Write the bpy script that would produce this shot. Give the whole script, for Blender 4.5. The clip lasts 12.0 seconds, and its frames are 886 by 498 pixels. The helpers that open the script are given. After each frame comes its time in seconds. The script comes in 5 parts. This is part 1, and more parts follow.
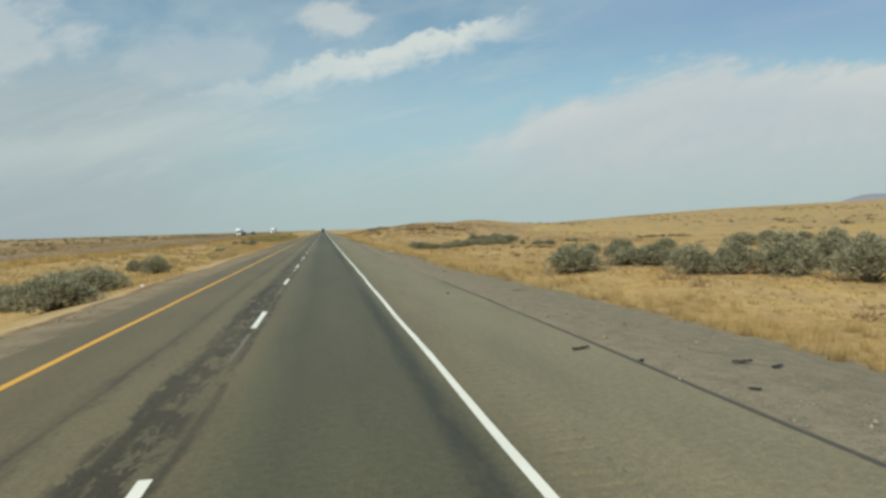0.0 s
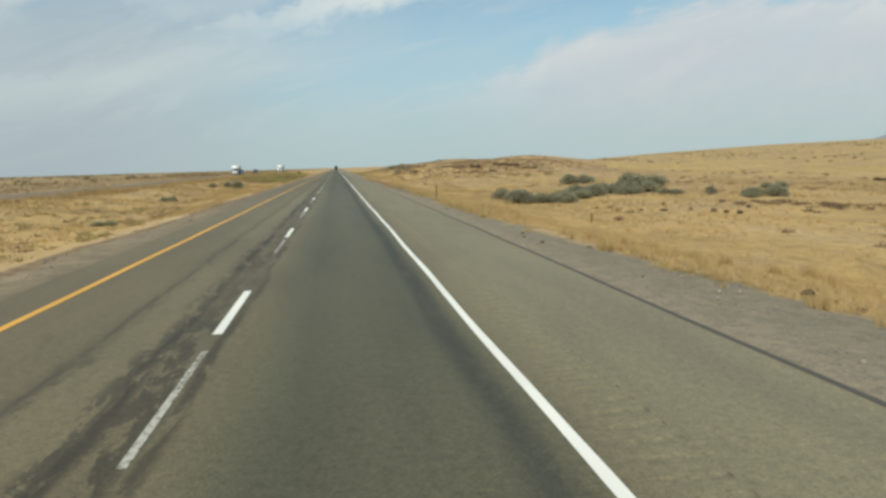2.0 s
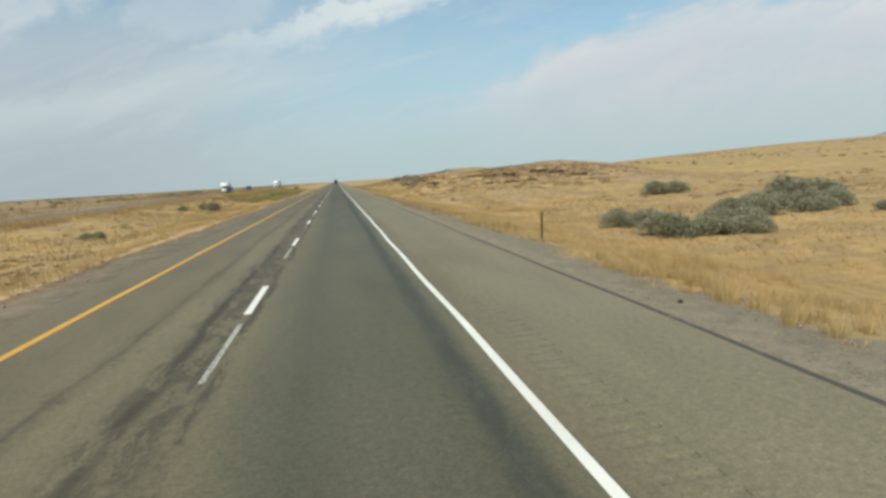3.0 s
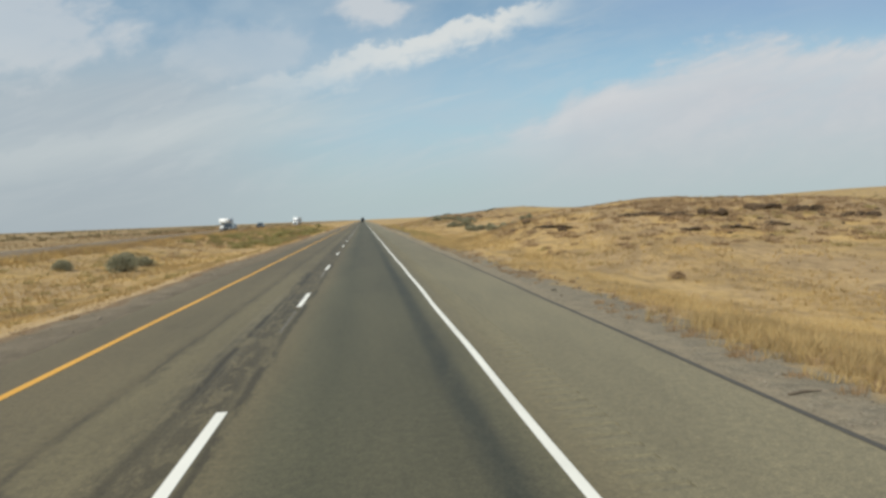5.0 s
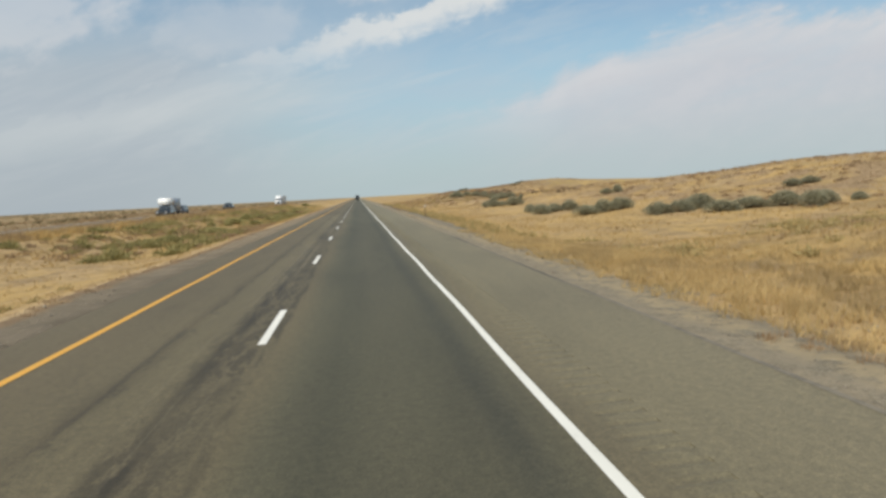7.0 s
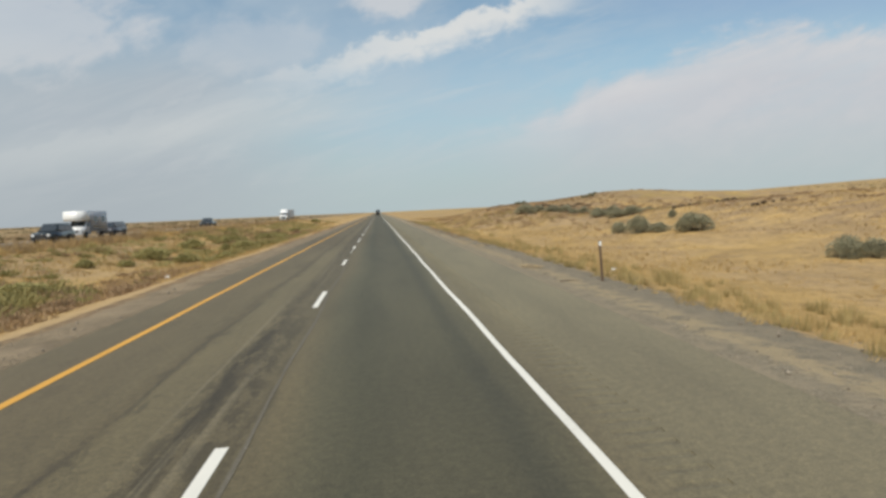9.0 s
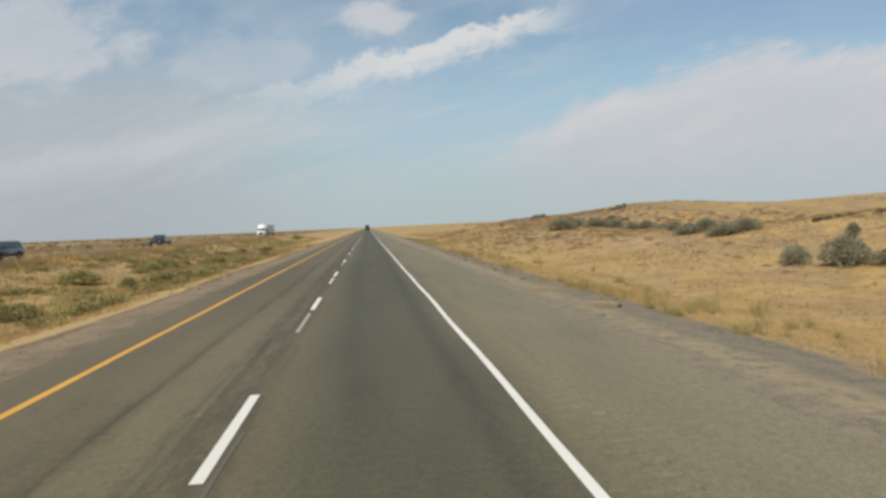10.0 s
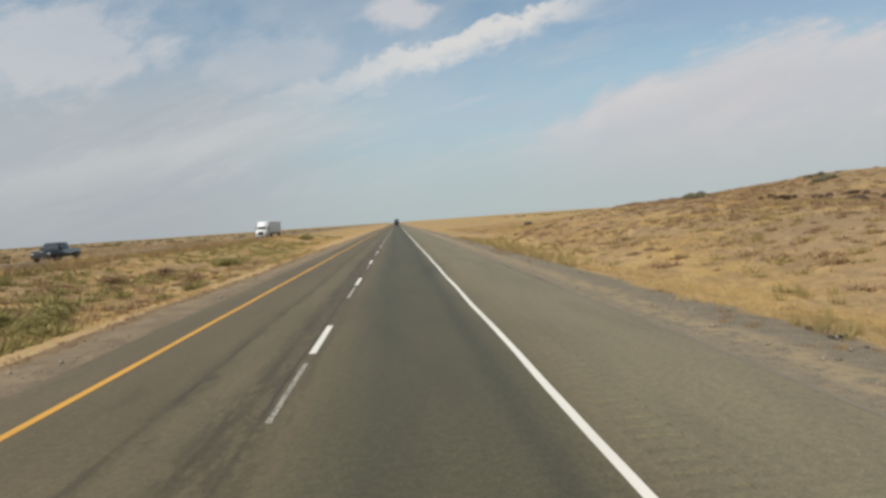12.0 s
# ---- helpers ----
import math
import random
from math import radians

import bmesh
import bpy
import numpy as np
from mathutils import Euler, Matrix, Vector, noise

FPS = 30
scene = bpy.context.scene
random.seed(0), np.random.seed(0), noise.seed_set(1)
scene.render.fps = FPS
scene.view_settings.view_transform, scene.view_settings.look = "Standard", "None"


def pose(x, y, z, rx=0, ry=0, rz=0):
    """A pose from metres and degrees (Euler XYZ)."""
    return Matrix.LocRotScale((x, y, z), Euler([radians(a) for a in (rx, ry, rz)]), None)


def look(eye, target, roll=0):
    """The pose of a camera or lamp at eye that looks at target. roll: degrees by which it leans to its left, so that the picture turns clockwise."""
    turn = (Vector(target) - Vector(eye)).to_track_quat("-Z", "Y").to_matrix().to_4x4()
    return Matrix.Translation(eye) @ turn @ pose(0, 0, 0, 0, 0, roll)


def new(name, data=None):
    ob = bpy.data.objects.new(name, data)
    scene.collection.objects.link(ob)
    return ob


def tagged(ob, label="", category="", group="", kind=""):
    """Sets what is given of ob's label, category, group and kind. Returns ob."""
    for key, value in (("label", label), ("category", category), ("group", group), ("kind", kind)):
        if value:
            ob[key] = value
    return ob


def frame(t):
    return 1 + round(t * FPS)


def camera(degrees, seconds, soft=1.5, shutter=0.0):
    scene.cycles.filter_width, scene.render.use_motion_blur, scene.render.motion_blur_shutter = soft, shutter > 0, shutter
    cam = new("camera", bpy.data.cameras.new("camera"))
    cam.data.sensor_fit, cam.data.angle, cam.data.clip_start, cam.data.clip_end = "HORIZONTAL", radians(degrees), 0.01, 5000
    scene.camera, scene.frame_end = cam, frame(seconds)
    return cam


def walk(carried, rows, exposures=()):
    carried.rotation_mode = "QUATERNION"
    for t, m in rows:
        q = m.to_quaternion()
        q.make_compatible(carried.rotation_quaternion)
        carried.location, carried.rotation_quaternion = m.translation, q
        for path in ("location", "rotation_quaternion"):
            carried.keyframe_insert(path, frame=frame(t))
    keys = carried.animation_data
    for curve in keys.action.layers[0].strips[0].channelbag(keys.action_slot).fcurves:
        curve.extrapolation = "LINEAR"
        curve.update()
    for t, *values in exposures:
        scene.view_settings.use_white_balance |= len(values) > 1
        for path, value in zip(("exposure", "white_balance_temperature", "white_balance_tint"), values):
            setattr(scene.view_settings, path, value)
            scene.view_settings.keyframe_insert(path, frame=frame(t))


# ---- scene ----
cam = camera(73.67, 12.0, soft=3.0)
PATH = [
    (0.0, pose(-1.863, 0.000, 2.399, 87.814, 1.724, -11.456)),
    (0.3, pose(-1.840, 6.401, 2.425, 86.742, 0.433, -11.346)),
    (0.5, pose(-1.749, 10.736, 2.427, 86.752, 1.568, -11.128)),
    (0.7, pose(-1.762, 15.068, 2.375, 86.932, 1.622, -11.830)),
    (1.0, pose(-1.776, 21.568, 2.393, 86.346, 1.638, -12.262)),
    (1.2, pose(-1.815, 25.897, 2.373, 86.413, 1.899, -12.156)),
    (1.3, pose(-1.809, 28.019, 2.390, 86.356, 1.069, -11.663)),
    (1.5, pose(-1.840, 32.382, 2.374, 84.448, 0.628, -10.599)),
    (1.7, pose(-1.840, 36.760, 2.355, 82.662, 1.107, -10.004)),
    (2.0, pose(-1.853, 43.201, 2.322, 81.891, 1.619, -10.159)),
    (2.5, pose(-1.877, 54.080, 2.334, 80.562, 2.629, -10.461)),
    (2.7, pose(-1.831, 58.417, 2.375, 81.710, 3.167, -10.411)),
    (4.3, pose(-1.817, 93.118, 2.374, 84.925, 2.040, -8.093)),
    (4.5, pose(-1.835, 97.454, 2.373, 86.058, 1.114, -7.854)),
    (4.7, pose(-1.811, 101.776, 2.375, 86.460, 1.610, -7.753)),
    (5.0, pose(-1.788, 108.255, 2.363, 86.841, 2.238, -7.722)),
    (5.5, pose(-1.803, 119.110, 2.370, 86.589, 3.294, -7.617)),
    (5.7, pose(-1.825, 123.420, 2.375, 85.468, 3.254, -7.924)),
    (6.0, pose(-1.847, 129.868, 2.367, 84.713, 3.165, -7.945)),
    (6.5, pose(-1.863, 140.644, 2.371, 84.768, 3.493, -7.820)),
    (7.0, pose(-1.926, 151.622, 2.360, 84.571, 2.963, -8.226)),
    (7.2, pose(-1.971, 155.955, 2.375, 84.463, 2.536, -8.191)),
    (8.8, pose(-1.970, 190.703, 2.371, 85.897, 2.823, -6.367)),
    (9.0, pose(-1.930, 195.043, 2.377, 86.150, 2.474, -6.284)),
    (9.5, pose(-1.915, 205.814, 2.372, 86.084, 3.220, -7.769)),
    (9.7, pose(-1.908, 210.171, 2.375, 86.299, 2.913, -7.708)),
    (10.0, pose(-1.901, 216.726, 2.400, 87.570, 2.534, -7.302)),
    (10.2, pose(-1.900, 221.065, 2.390, 87.850, 2.400, -7.010)),
    (10.5, pose(-1.898, 227.580, 2.371, 87.631, 2.573, -6.538)),
    (11.0, pose(-1.818, 238.519, 2.380, 86.194, 3.922, -6.846)),
    (11.3, pose(-1.846, 244.951, 2.375, 86.784, 3.599, -6.593)),
    (11.5, pose(-1.873, 249.254, 2.387, 87.014, 3.745, -5.888)),
    (12.0, pose(-1.888, 260.059, 2.387, 87.078, 3.917, -4.485)),
]
# the phone's exposure follows its tilt, its white balance drifts from greenish to warmer
walk(cam, PATH, [(0.0, -0.06, 6500, 1), (0.8, -0.06, 6500, 3), (1.5, -0.05, 6500, 3.5), (2.0, 0.05, 6430, 3.5), (2.5, 0.13, 6370, 3.5), (2.7, 0.12, 6370, 4), (4.3, 0.08, 6500, 8), (4.5, 0.06, 6500, 8),
                 (5.0, 0.0, 6500, 8), (6.0, -0.04, 6500, 9), (7.0, 0.02, 6540, 10), (9.0, 0.0, 6620, 10.5), (11.0, -0.05, 6700, 12.5), (12.0, -0.05, 6780, 13)])

# ---- world and light ----
SUN_EL, SUN_AZ = 50.0, 218.0        # degrees; azimuth clockwise from +y: behind the camera, to its left


def link(nt, a, b):
    nt.links.new(a, b)


def sock(nt, node_input, value):
    """Set an input to a number, a colour or another node's output."""
    if isinstance(value, bpy.types.NodeSocket):
        nt.links.new(value, node_input)
    elif isinstance(value, (tuple, list)) and len(value) == 3 and node_input.type == "RGBA":
        node_input.default_value = (*value, 1.0)
    else:
        node_input.default_value = value


def fx(nt, op, a, b=0.0, c=0.0, clamp=False):
    n = nt.nodes.new("ShaderNodeMath")
    n.operation, n.use_clamp = op, clamp
    for i, v in enumerate((a, b, c)):
        sock(nt, n.inputs[i], v)
    return n.outputs[0]


def ramp01(nt, v, lo, hi, out_lo=0.0, out_hi=1.0):
    n = nt.nodes.new("ShaderNodeMapRange")
    n.interpolation_type = "SMOOTHSTEP"
    for i, s in enumerate((v, lo, hi, out_lo, out_hi)):
        sock(nt, n.inputs[i], s)
    return n.outputs[0]


def blend(nt, f, a, b, how="MIX"):
    n = nt.nodes.new("ShaderNodeMix")
    n.data_type, n.blend_type = "RGBA", how
    sock(nt, n.inputs["Factor"], f)
    sock(nt, n.inputs[6], a)
    sock(nt, n.inputs[7], b)
    return n.outputs[2]


def grain(nt, vec, scale, detail=4.0, rough=0.55, distort=0.0, stretch=(1, 1, 1)):
    if stretch != (1, 1, 1):
        m = nt.nodes.new("ShaderNodeMapping")
        m.inputs["Scale"].default_value = stretch
        link(nt, vec, m.inputs["Vector"])
        vec = m.outputs[0]
    n = nt.nodes.new("ShaderNodeTexNoise")
    link(nt, vec, n.inputs["Vector"])
    n.inputs["Scale"].default_value, n.inputs["Detail"].default_value = scale, detail
    n.inputs["Roughness"].default_value, n.inputs["Distortion"].default_value = rough, distort
    return n.outputs["Fac"]


def make_world():
    w = bpy.data.worlds.new("sky")
    scene.world = w
    w.use_nodes = True
    nt = w.node_tree
    nt.nodes.clear()
    out, bg = nt.nodes.new("ShaderNodeOutputWorld"), nt.nodes.new("ShaderNodeBackground")
    link(nt, bg.outputs[0], out.inputs[0])
    K = 0.1
    bg.inputs["Strength"].default_value = K
    sky = nt.nodes.new("ShaderNodeTexSky")
    sky.sky_type, sky.sun_disc = "NISHITA", False
    sky.sun_elevation, sky.sun_rotation = radians(SUN_EL), radians(SUN_AZ)
    sky.altitude, sky.air_density, sky.dust_density, sky.ozone_density = 400, 1.0, 1.5, 1.0
    way = nt.nodes.new("ShaderNodeTexCoord").outputs["Generated"]
    sep = nt.nodes.new("ShaderNodeSeparateXYZ")
    link(nt, way, sep.inputs[0])
    x, y, z = sep.outputs
    ahead = ramp01(nt, y, 0.15, 0.4)
    d = fx(nt, "MAXIMUM", y, 0.12)
    u, v = fx(nt, "DIVIDE", x, d), fx(nt, "DIVIDE", z, d)
    comb = nt.nodes.new("ShaderNodeCombineXYZ")
    link(nt, u, comb.inputs[0])
    link(nt, v, comb.inputs[1])
    uv = comb.outputs[0]
    # the sheet of the sky turned so that the long cloud lies along one axis
    tilt = nt.nodes.new("ShaderNodeMapping")
    tilt.inputs["Rotation"].default_value = (0, 0, radians(-15.4))
    link(nt, uv, tilt.inputs["Vector"])
    puff = grain(nt, tilt.outputs[0], 24, 9, 0.62, 0.35, (0.75, 1.15, 1))
    wisp = grain(nt, tilt.outputs[0], 5, 7, 0.62, 0.5, (0.5, 2.4, 1))
    soft = grain(nt, uv, 2.6, 5, 0.6, 0.3, (1, 2.2, 1))
    pw = fx(nt, "SUBTRACT", puff, 0.5)
    ww = fx(nt, "SUBTRACT", wisp, 0.5)
    # long bright streak of cloud
    p = fx(nt, "SUBTRACT", fx(nt, "SUBTRACT", v, fx(nt, "MULTIPLY", u, 0.275)), 0.258)
    p = fx(nt, "ADD", p, fx(nt, "MULTIPLY", pw, 0.085))
    p = fx(nt, "ADD", p, fx(nt, "MULTIPLY", ww, 0.055))
    top = ramp01(nt, p, 0.024, 0.008)
    low = ramp01(nt, p, -0.043, 0.0)
    ends = fx(nt, "MULTIPLY", ramp01(nt, u, -0.24, 0.13, 0.12, 1.0), ramp01(nt, u, 0.42, 0.24))
    streak = fx(nt, "MULTIPLY", fx(nt, "MULTIPLY", top, low), ends)
    # broad bank of cloud
    left_edge = fx(nt, "ADD", fx(nt, "MULTIPLY", u, 0.2), 0.1)
    right_edge = fx(nt, "ADD", fx(nt, "MULTIPLY", ramp01(nt, u, 0.36, 0.74), 0.078), 0.222)
    edge = nt.nodes.new("ShaderNodeMix")
    sock(nt, edge.inputs["Factor"], ramp01(nt, u, 0.315, 0.385))
    sock(nt, edge.inputs[2], left_edge)
    sock(nt, edge.inputs[3], right_edge)
    q = fx(nt, "SUBTRACT", edge.outputs[0], v)
    q = fx(nt, "ADD", q, fx(nt, "MULTIPLY", pw, 0.07))
    q = fx(nt, "ADD", q, fx(nt, "MULTIPLY", ww, 0.13))
    bank = fx(nt, "MULTIPLY", ramp01(nt, q, -0.018, 0.035), ramp01(nt, u, 0.12, 0.44, 0.12, 1.0))
    bank = fx(nt, "MULTIPLY", bank, ramp01(nt, wisp, 0.25, 0.6, 0.7, 1.0))
    # fine fibres drawn out along the long cloud
    thread = ramp01(nt, grain(nt, tilt.outputs[0], 7, 9, 0.66, 0.6, (0.45, 2.6, 1)), 0.46, 0.68)
    thread = fx(nt, "MULTIPLY", thread, fx(nt, "MULTIPLY", ramp01(nt, p, 0.13, -0.03, 0.12, 1.0), ramp01(nt, u, 0.6, 0.1, 0.2, 1.0)))
    # small puffs and a thin veil
    def blob(cx, cy, rx, ry):
        a = fx(nt, "DIVIDE", fx(nt, "SUBTRACT", u, cx), rx)
        b = fx(nt, "DIVIDE", fx(nt, "SUBTRACT", v, cy), ry)
        r = fx(nt, "SQRT", fx(nt, "ADD", fx(nt, "MULTIPLY", a, a), fx(nt, "MULTIPLY", b, b)))
        r = fx(nt, "ADD", r, fx(nt, "MULTIPLY", pw, 1.6))
        r = fx(nt, "ADD", r, fx(nt, "MULTIPLY", ww, 1.2))
        return ramp01(nt, r, 1.25, 0.5)
    puffs = fx(nt, "MAXIMUM", blob(0.03, 0.345, 0.06, 0.03), fx(nt, "MULTIPLY", blob(-0.52, 0.315, 0.18, 0.08), 0.78))
    puffs = fx(nt, "MAXIMUM", puffs, fx(nt, "MULTIPLY", blob(-0.18, 0.275, 0.13, 0.05), 0.42))
    s = fx(nt, "SUBTRACT", fx(nt, "SUBTRACT", v, fx(nt, "MULTIPLY", u, 0.14)), 0.185)
    s = fx(nt, "ABSOLUTE", fx(nt, "ADD", s, fx(nt, "MULTIPLY", ww, 0.09)))
    veil = fx(nt, "MULTIPLY", ramp01(nt, s, 0.055, 0.0), ramp01(nt, u, 0.15, -0.2))
    leftish = fx(nt, "MULTIPLY", ramp01(nt, u, 0.05, -0.35), ramp01(nt, v, 0.34, 0.2))
    thin = fx(nt, "MULTIPLY", fx(nt, "MULTIPLY", ramp01(nt, soft, 0.3, 0.65), 0.55), ramp01(nt, u, 0.3, 0.6, 1.0, 0.3))
    # elsewhere in the sky the same loose cloud goes on
    wide = ramp01(nt, grain(nt, way, 2.2, 6, 0.6, 0.4, (1, 1, 2)), 0.48, 0.66)
    def lin(r, g, b):
        return (r / K, g / K, b / K)
    col = blend(nt, 1.0, sky.outputs[0], (1.34, 1.42, 1.25), "MULTIPLY")
    col = blend(nt, fx(nt, "MULTIPLY", ramp01(nt, z, 0.30, 0.06, 0.0, 0.75), ahead), col, lin(0.36, 0.50, 0.575))
    deep = fx(nt, "MULTIPLY", fx(nt, "MULTIPLY", ramp01(nt, u, 0.25, 0.6), ramp01(nt, v, 0.26, 0.42)), ahead)
    col = blend(nt, fx(nt, "MULTIPLY", deep, 0.75), col, lin(0.26, 0.385, 0.60))
    col = blend(nt, fx(nt, "MULTIPLY", thin, ahead), col, lin(0.455, 0.55, 0.63))
    col = blend(nt, fx(nt, "MULTIPLY", fx(nt, "MULTIPLY", leftish, 0.75), ahead), col, lin(0.43, 0.47, 0.51))
    col = blend(nt, fx(nt, "MULTIPLY", fx(nt, "MULTIPLY", bank, 0.9), ahead), col, lin(0.55, 0.57, 0.61))
    col = blend(nt, fx(nt, "MULTIPLY", fx(nt, "MULTIPLY", veil, 0.55), ahead), col, lin(0.55, 0.60, 0.615))
    col = blend(nt, fx(nt, "MULTIPLY", fx(nt, "MULTIPLY", thread, 0.38), ahead), col, lin(0.60, 0.635, 0.65))
    billow = fx(nt, "MULTIPLY", bank, ramp01(nt, fx(nt, "ADD", fx(nt, "MULTIPLY", puff, 0.4), fx(nt, "MULTIPLY", wisp, 0.6)), 0.46, 0.64))
    col = blend(nt, fx(nt, "MULTIPLY", fx(nt, "MULTIPLY", billow, 0.4), ahead), col, lin(0.62, 0.625, 0.65))
    rim = fx(nt, "MULTIPLY", fx(nt, "MULTIPLY", bank, ramp01(nt, q, 0.10, 0.03)), ramp01(nt, wisp, 0.35, 0.6, 0.45, 1.0))
    col = blend(nt, fx(nt, "MULTIPLY", fx(nt, "MULTIPLY", rim, 0.75), ahead), col, lin(0.66, 0.668, 0.685))
    col = blend(nt, fx(nt, "MULTIPLY", fx(nt, "MULTIPLY", puffs, 0.68), ahead), col, lin(0.665, 0.67, 0.68))
    col = blend(nt, fx(nt, "MULTIPLY", fx(nt, "MULTIPLY", streak, 0.88), ahead), col, lin(0.72, 0.735, 0.725))
    col = blend(nt, fx(nt, "MULTIPLY", fx(nt, "MULTIPLY", wide, 0.75), fx(nt, "SUBTRACT", 1.0, ahead)), col, lin(0.62, 0.65, 0.70))
    haze = blend(nt, ramp01(nt, u, -0.45, 0.05), lin(0.395, 0.45, 0.485), lin(0.445, 0.535, 0.55))
    col = blend(nt, ramp01(nt, z, 0.15, -0.01, 0.0, 0.85), col, haze)
    link(nt, col, bg.inputs["Color"])


make_world()
sun = new("sun", bpy.data.lights.new("sun", "SUN"))
sun.data.energy, sun.data.angle, sun.data.color = 3.6, radians(0.6), (1.0, 0.95, 0.86)
sun.matrix_world = look((0, 0, 0), (-math.sin(radians(SUN_AZ)) * math.cos(radians(SUN_EL)), -math.cos(radians(SUN_AZ)) * math.cos(radians(SUN_EL)), -math.sin(radians(SUN_EL))))


# ---- materials ----
def surface(name, rough=0.9, metal=0.0):
    m = bpy.data.materials.new(name)
    m.use_nodes = True
    nt = m.node_tree
    b = nt.nodes["Principled BSDF"]
    b.inputs["Roughness"].default_value, b.inputs["Metallic"].default_value = rough, metal
    return m, nt, b


def position(nt):
    return nt.nodes.new("ShaderNodeNewGeometry").outputs["Position"]


def relief(nt, b, height, strength=0.4, dist=0.02):
    n = nt.nodes.new("ShaderNodeBump")
    n.inputs["Strength"].default_value, n.inputs["Distance"].default_value = strength, dist
    link(nt, height, n.inputs["Height"])
    link(nt, n.outputs[0], b.inputs["Normal"])


def ramp_of(nt, v, stops):
    n = nt.nodes.new("ShaderNodeValToRGB")
    e = n.color_ramp.elements
    while len(e) < len(stops):
        e.new(0.5)
    for el, (at, col) in zip(e, stops):
        el.position, el.color = at, (*col, 1)
    sock(nt, n.inputs[0], v)
    return n.outputs[0]


def plain(name, col, rough=0.5, metal=0.0, vary=0.15, scale=6.0, coat=0.0):
    """A surface of one colour with slight dirt and tone variation."""
    m, nt, b = surface(name, rough, metal)
    pos = nt.nodes.new("ShaderNodeTexCoord").outputs["Object"]
    f = grain(nt, pos, scale, 5)
    c = blend(nt, ramp01(nt, f, 0.3, 0.7), tuple(v * (1 - vary) for v in col), tuple(min(1, v * (1 + vary)) for v in col))
    link(nt, c, b.inputs["Base Color"])
    b.inputs["Coat Weight"].default_value = coat
    return m


def asphalt_material():
    m, nt, b = surface("worn asphalt", 0.68)
    pos = position(nt)
    sep = nt.nodes.new("ShaderNodeSeparateXYZ")
    link(nt, pos, sep.inputs[0])
    wander = grain(nt, pos, 0.25, 3, 0.5, 0, (1, 0.35, 1))
    x = fx(nt, "ADD", sep.outputs[0], fx(nt, "MULTIPLY", fx(nt, "SUBTRACT", wander, 0.5), 0.7))
    at = lambda v: (v + 9.0) / 13.0
    tone = [(-8.8, 0.150, 0.122, 0.080), (-7.3, 0.136, 0.110, 0.071), (-6.3, 0.130, 0.106, 0.068), (-5.55, 0.138, 0.114, 0.073), (-5.3, 0.115, 0.094, 0.060), (-5.05, 0.150, 0.126, 0.080),
            (-4.5, 0.146, 0.122, 0.078), (-4.1, 0.122, 0.101, 0.066), (-3.75, 0.118, 0.099, 0.065), (-3.35, 0.133, 0.111, 0.071), (-2.9, 0.103, 0.094, 0.063), (-2.4, 0.080, 0.075, 0.051), (-1.7, 0.093, 0.085, 0.058),
            (-1, 0.088, 0.081, 0.055), (-0.6, 0.086, 0.079, 0.055), (-0.2, 0.105, 0.095, 0.064), (0.15, 0.154, 0.130, 0.087), (0.7, 0.182, 0.158, 0.108), (2, 0.196, 0.170, 0.118), (3.2, 0.203, 0.175, 0.123)]
    col = ramp_of(nt, fx(nt, "DIVIDE", fx(nt, "ADD", x, 9.0), 13.0), [(at(v), c) for v, *c in tone])
    # dark drip line inside the white edge line, drawing away from it farther on
    off = ramp01(nt, sep.outputs[1], 55, 115, 0.45, 0.60)
    drift = fx(nt, "ADD", fx(nt, "ADD", sep.outputs[0], off), fx(nt, "MULTIPLY", fx(nt, "SUBTRACT", grain(nt, pos, 0.3, 4, 0.6, 0, (1, 0.3, 1)), 0.5), 0.26))
    drip = fx(nt, "MULTIPLY", ramp01(nt, fx(nt, "ABSOLUTE", drift), 0.30, 0.04), ramp01(nt, grain(nt, pos, 2.4, 6, 0.7, 0.3, (1.6, 0.4, 1)), 0.28, 0.58, 0.4, 1.0))
    heavy = fx(nt, "MULTIPLY", ramp01(nt, sep.outputs[1], 40, 50), ramp01(nt, sep.outputs[1], 158, 134))
    heavy = fx(nt, "ADD", 0.42, fx(nt, "MULTIPLY", fx(nt, "MAXIMUM", heavy, ramp01(nt, sep.outputs[1], 28, 18)), 0.58))
    drip = fx(nt, "MULTIPLY", drip, heavy)
    col = blend(nt, fx(nt, "MULTIPLY", drip, 0.85), col, (0.040, 0.041, 0.033))
    # crumbled tar on both sides of the joint by the lane line: ragged dark strips with a speckled middle
    sway = fx(nt, "MULTIPLY", fx(nt, "SUBTRACT", grain(nt, pos, 0.6, 4, 0.6, 0, (1, 0.5, 1)), 0.5), 0.5)
    lane = fx(nt, "ADD", sep.outputs[0], sway)
    near = ramp01(nt, fx(nt, "ABSOLUTE", fx(nt, "ADD", lane, 4.06)), 0.54, 0.32)
    outer = ramp01(nt, fx(nt, "ABSOLUTE", fx(nt, "ADD", lane, 4.22)), 0.20, 0.03)
    inner = fx(nt, "MULTIPLY", ramp01(nt, fx(nt, "ABSOLUTE", fx(nt, "ADD", lane, 3.50)), 0.12, 0.02), ramp01(nt, sep.outputs[1], 150, 190, 0.8, 0.45))
    tar = ramp01(nt, grain(nt, pos, 2.6, 8, 0.74, 0.4, (1.3, 0.42, 1)), 0.465, 0.515)
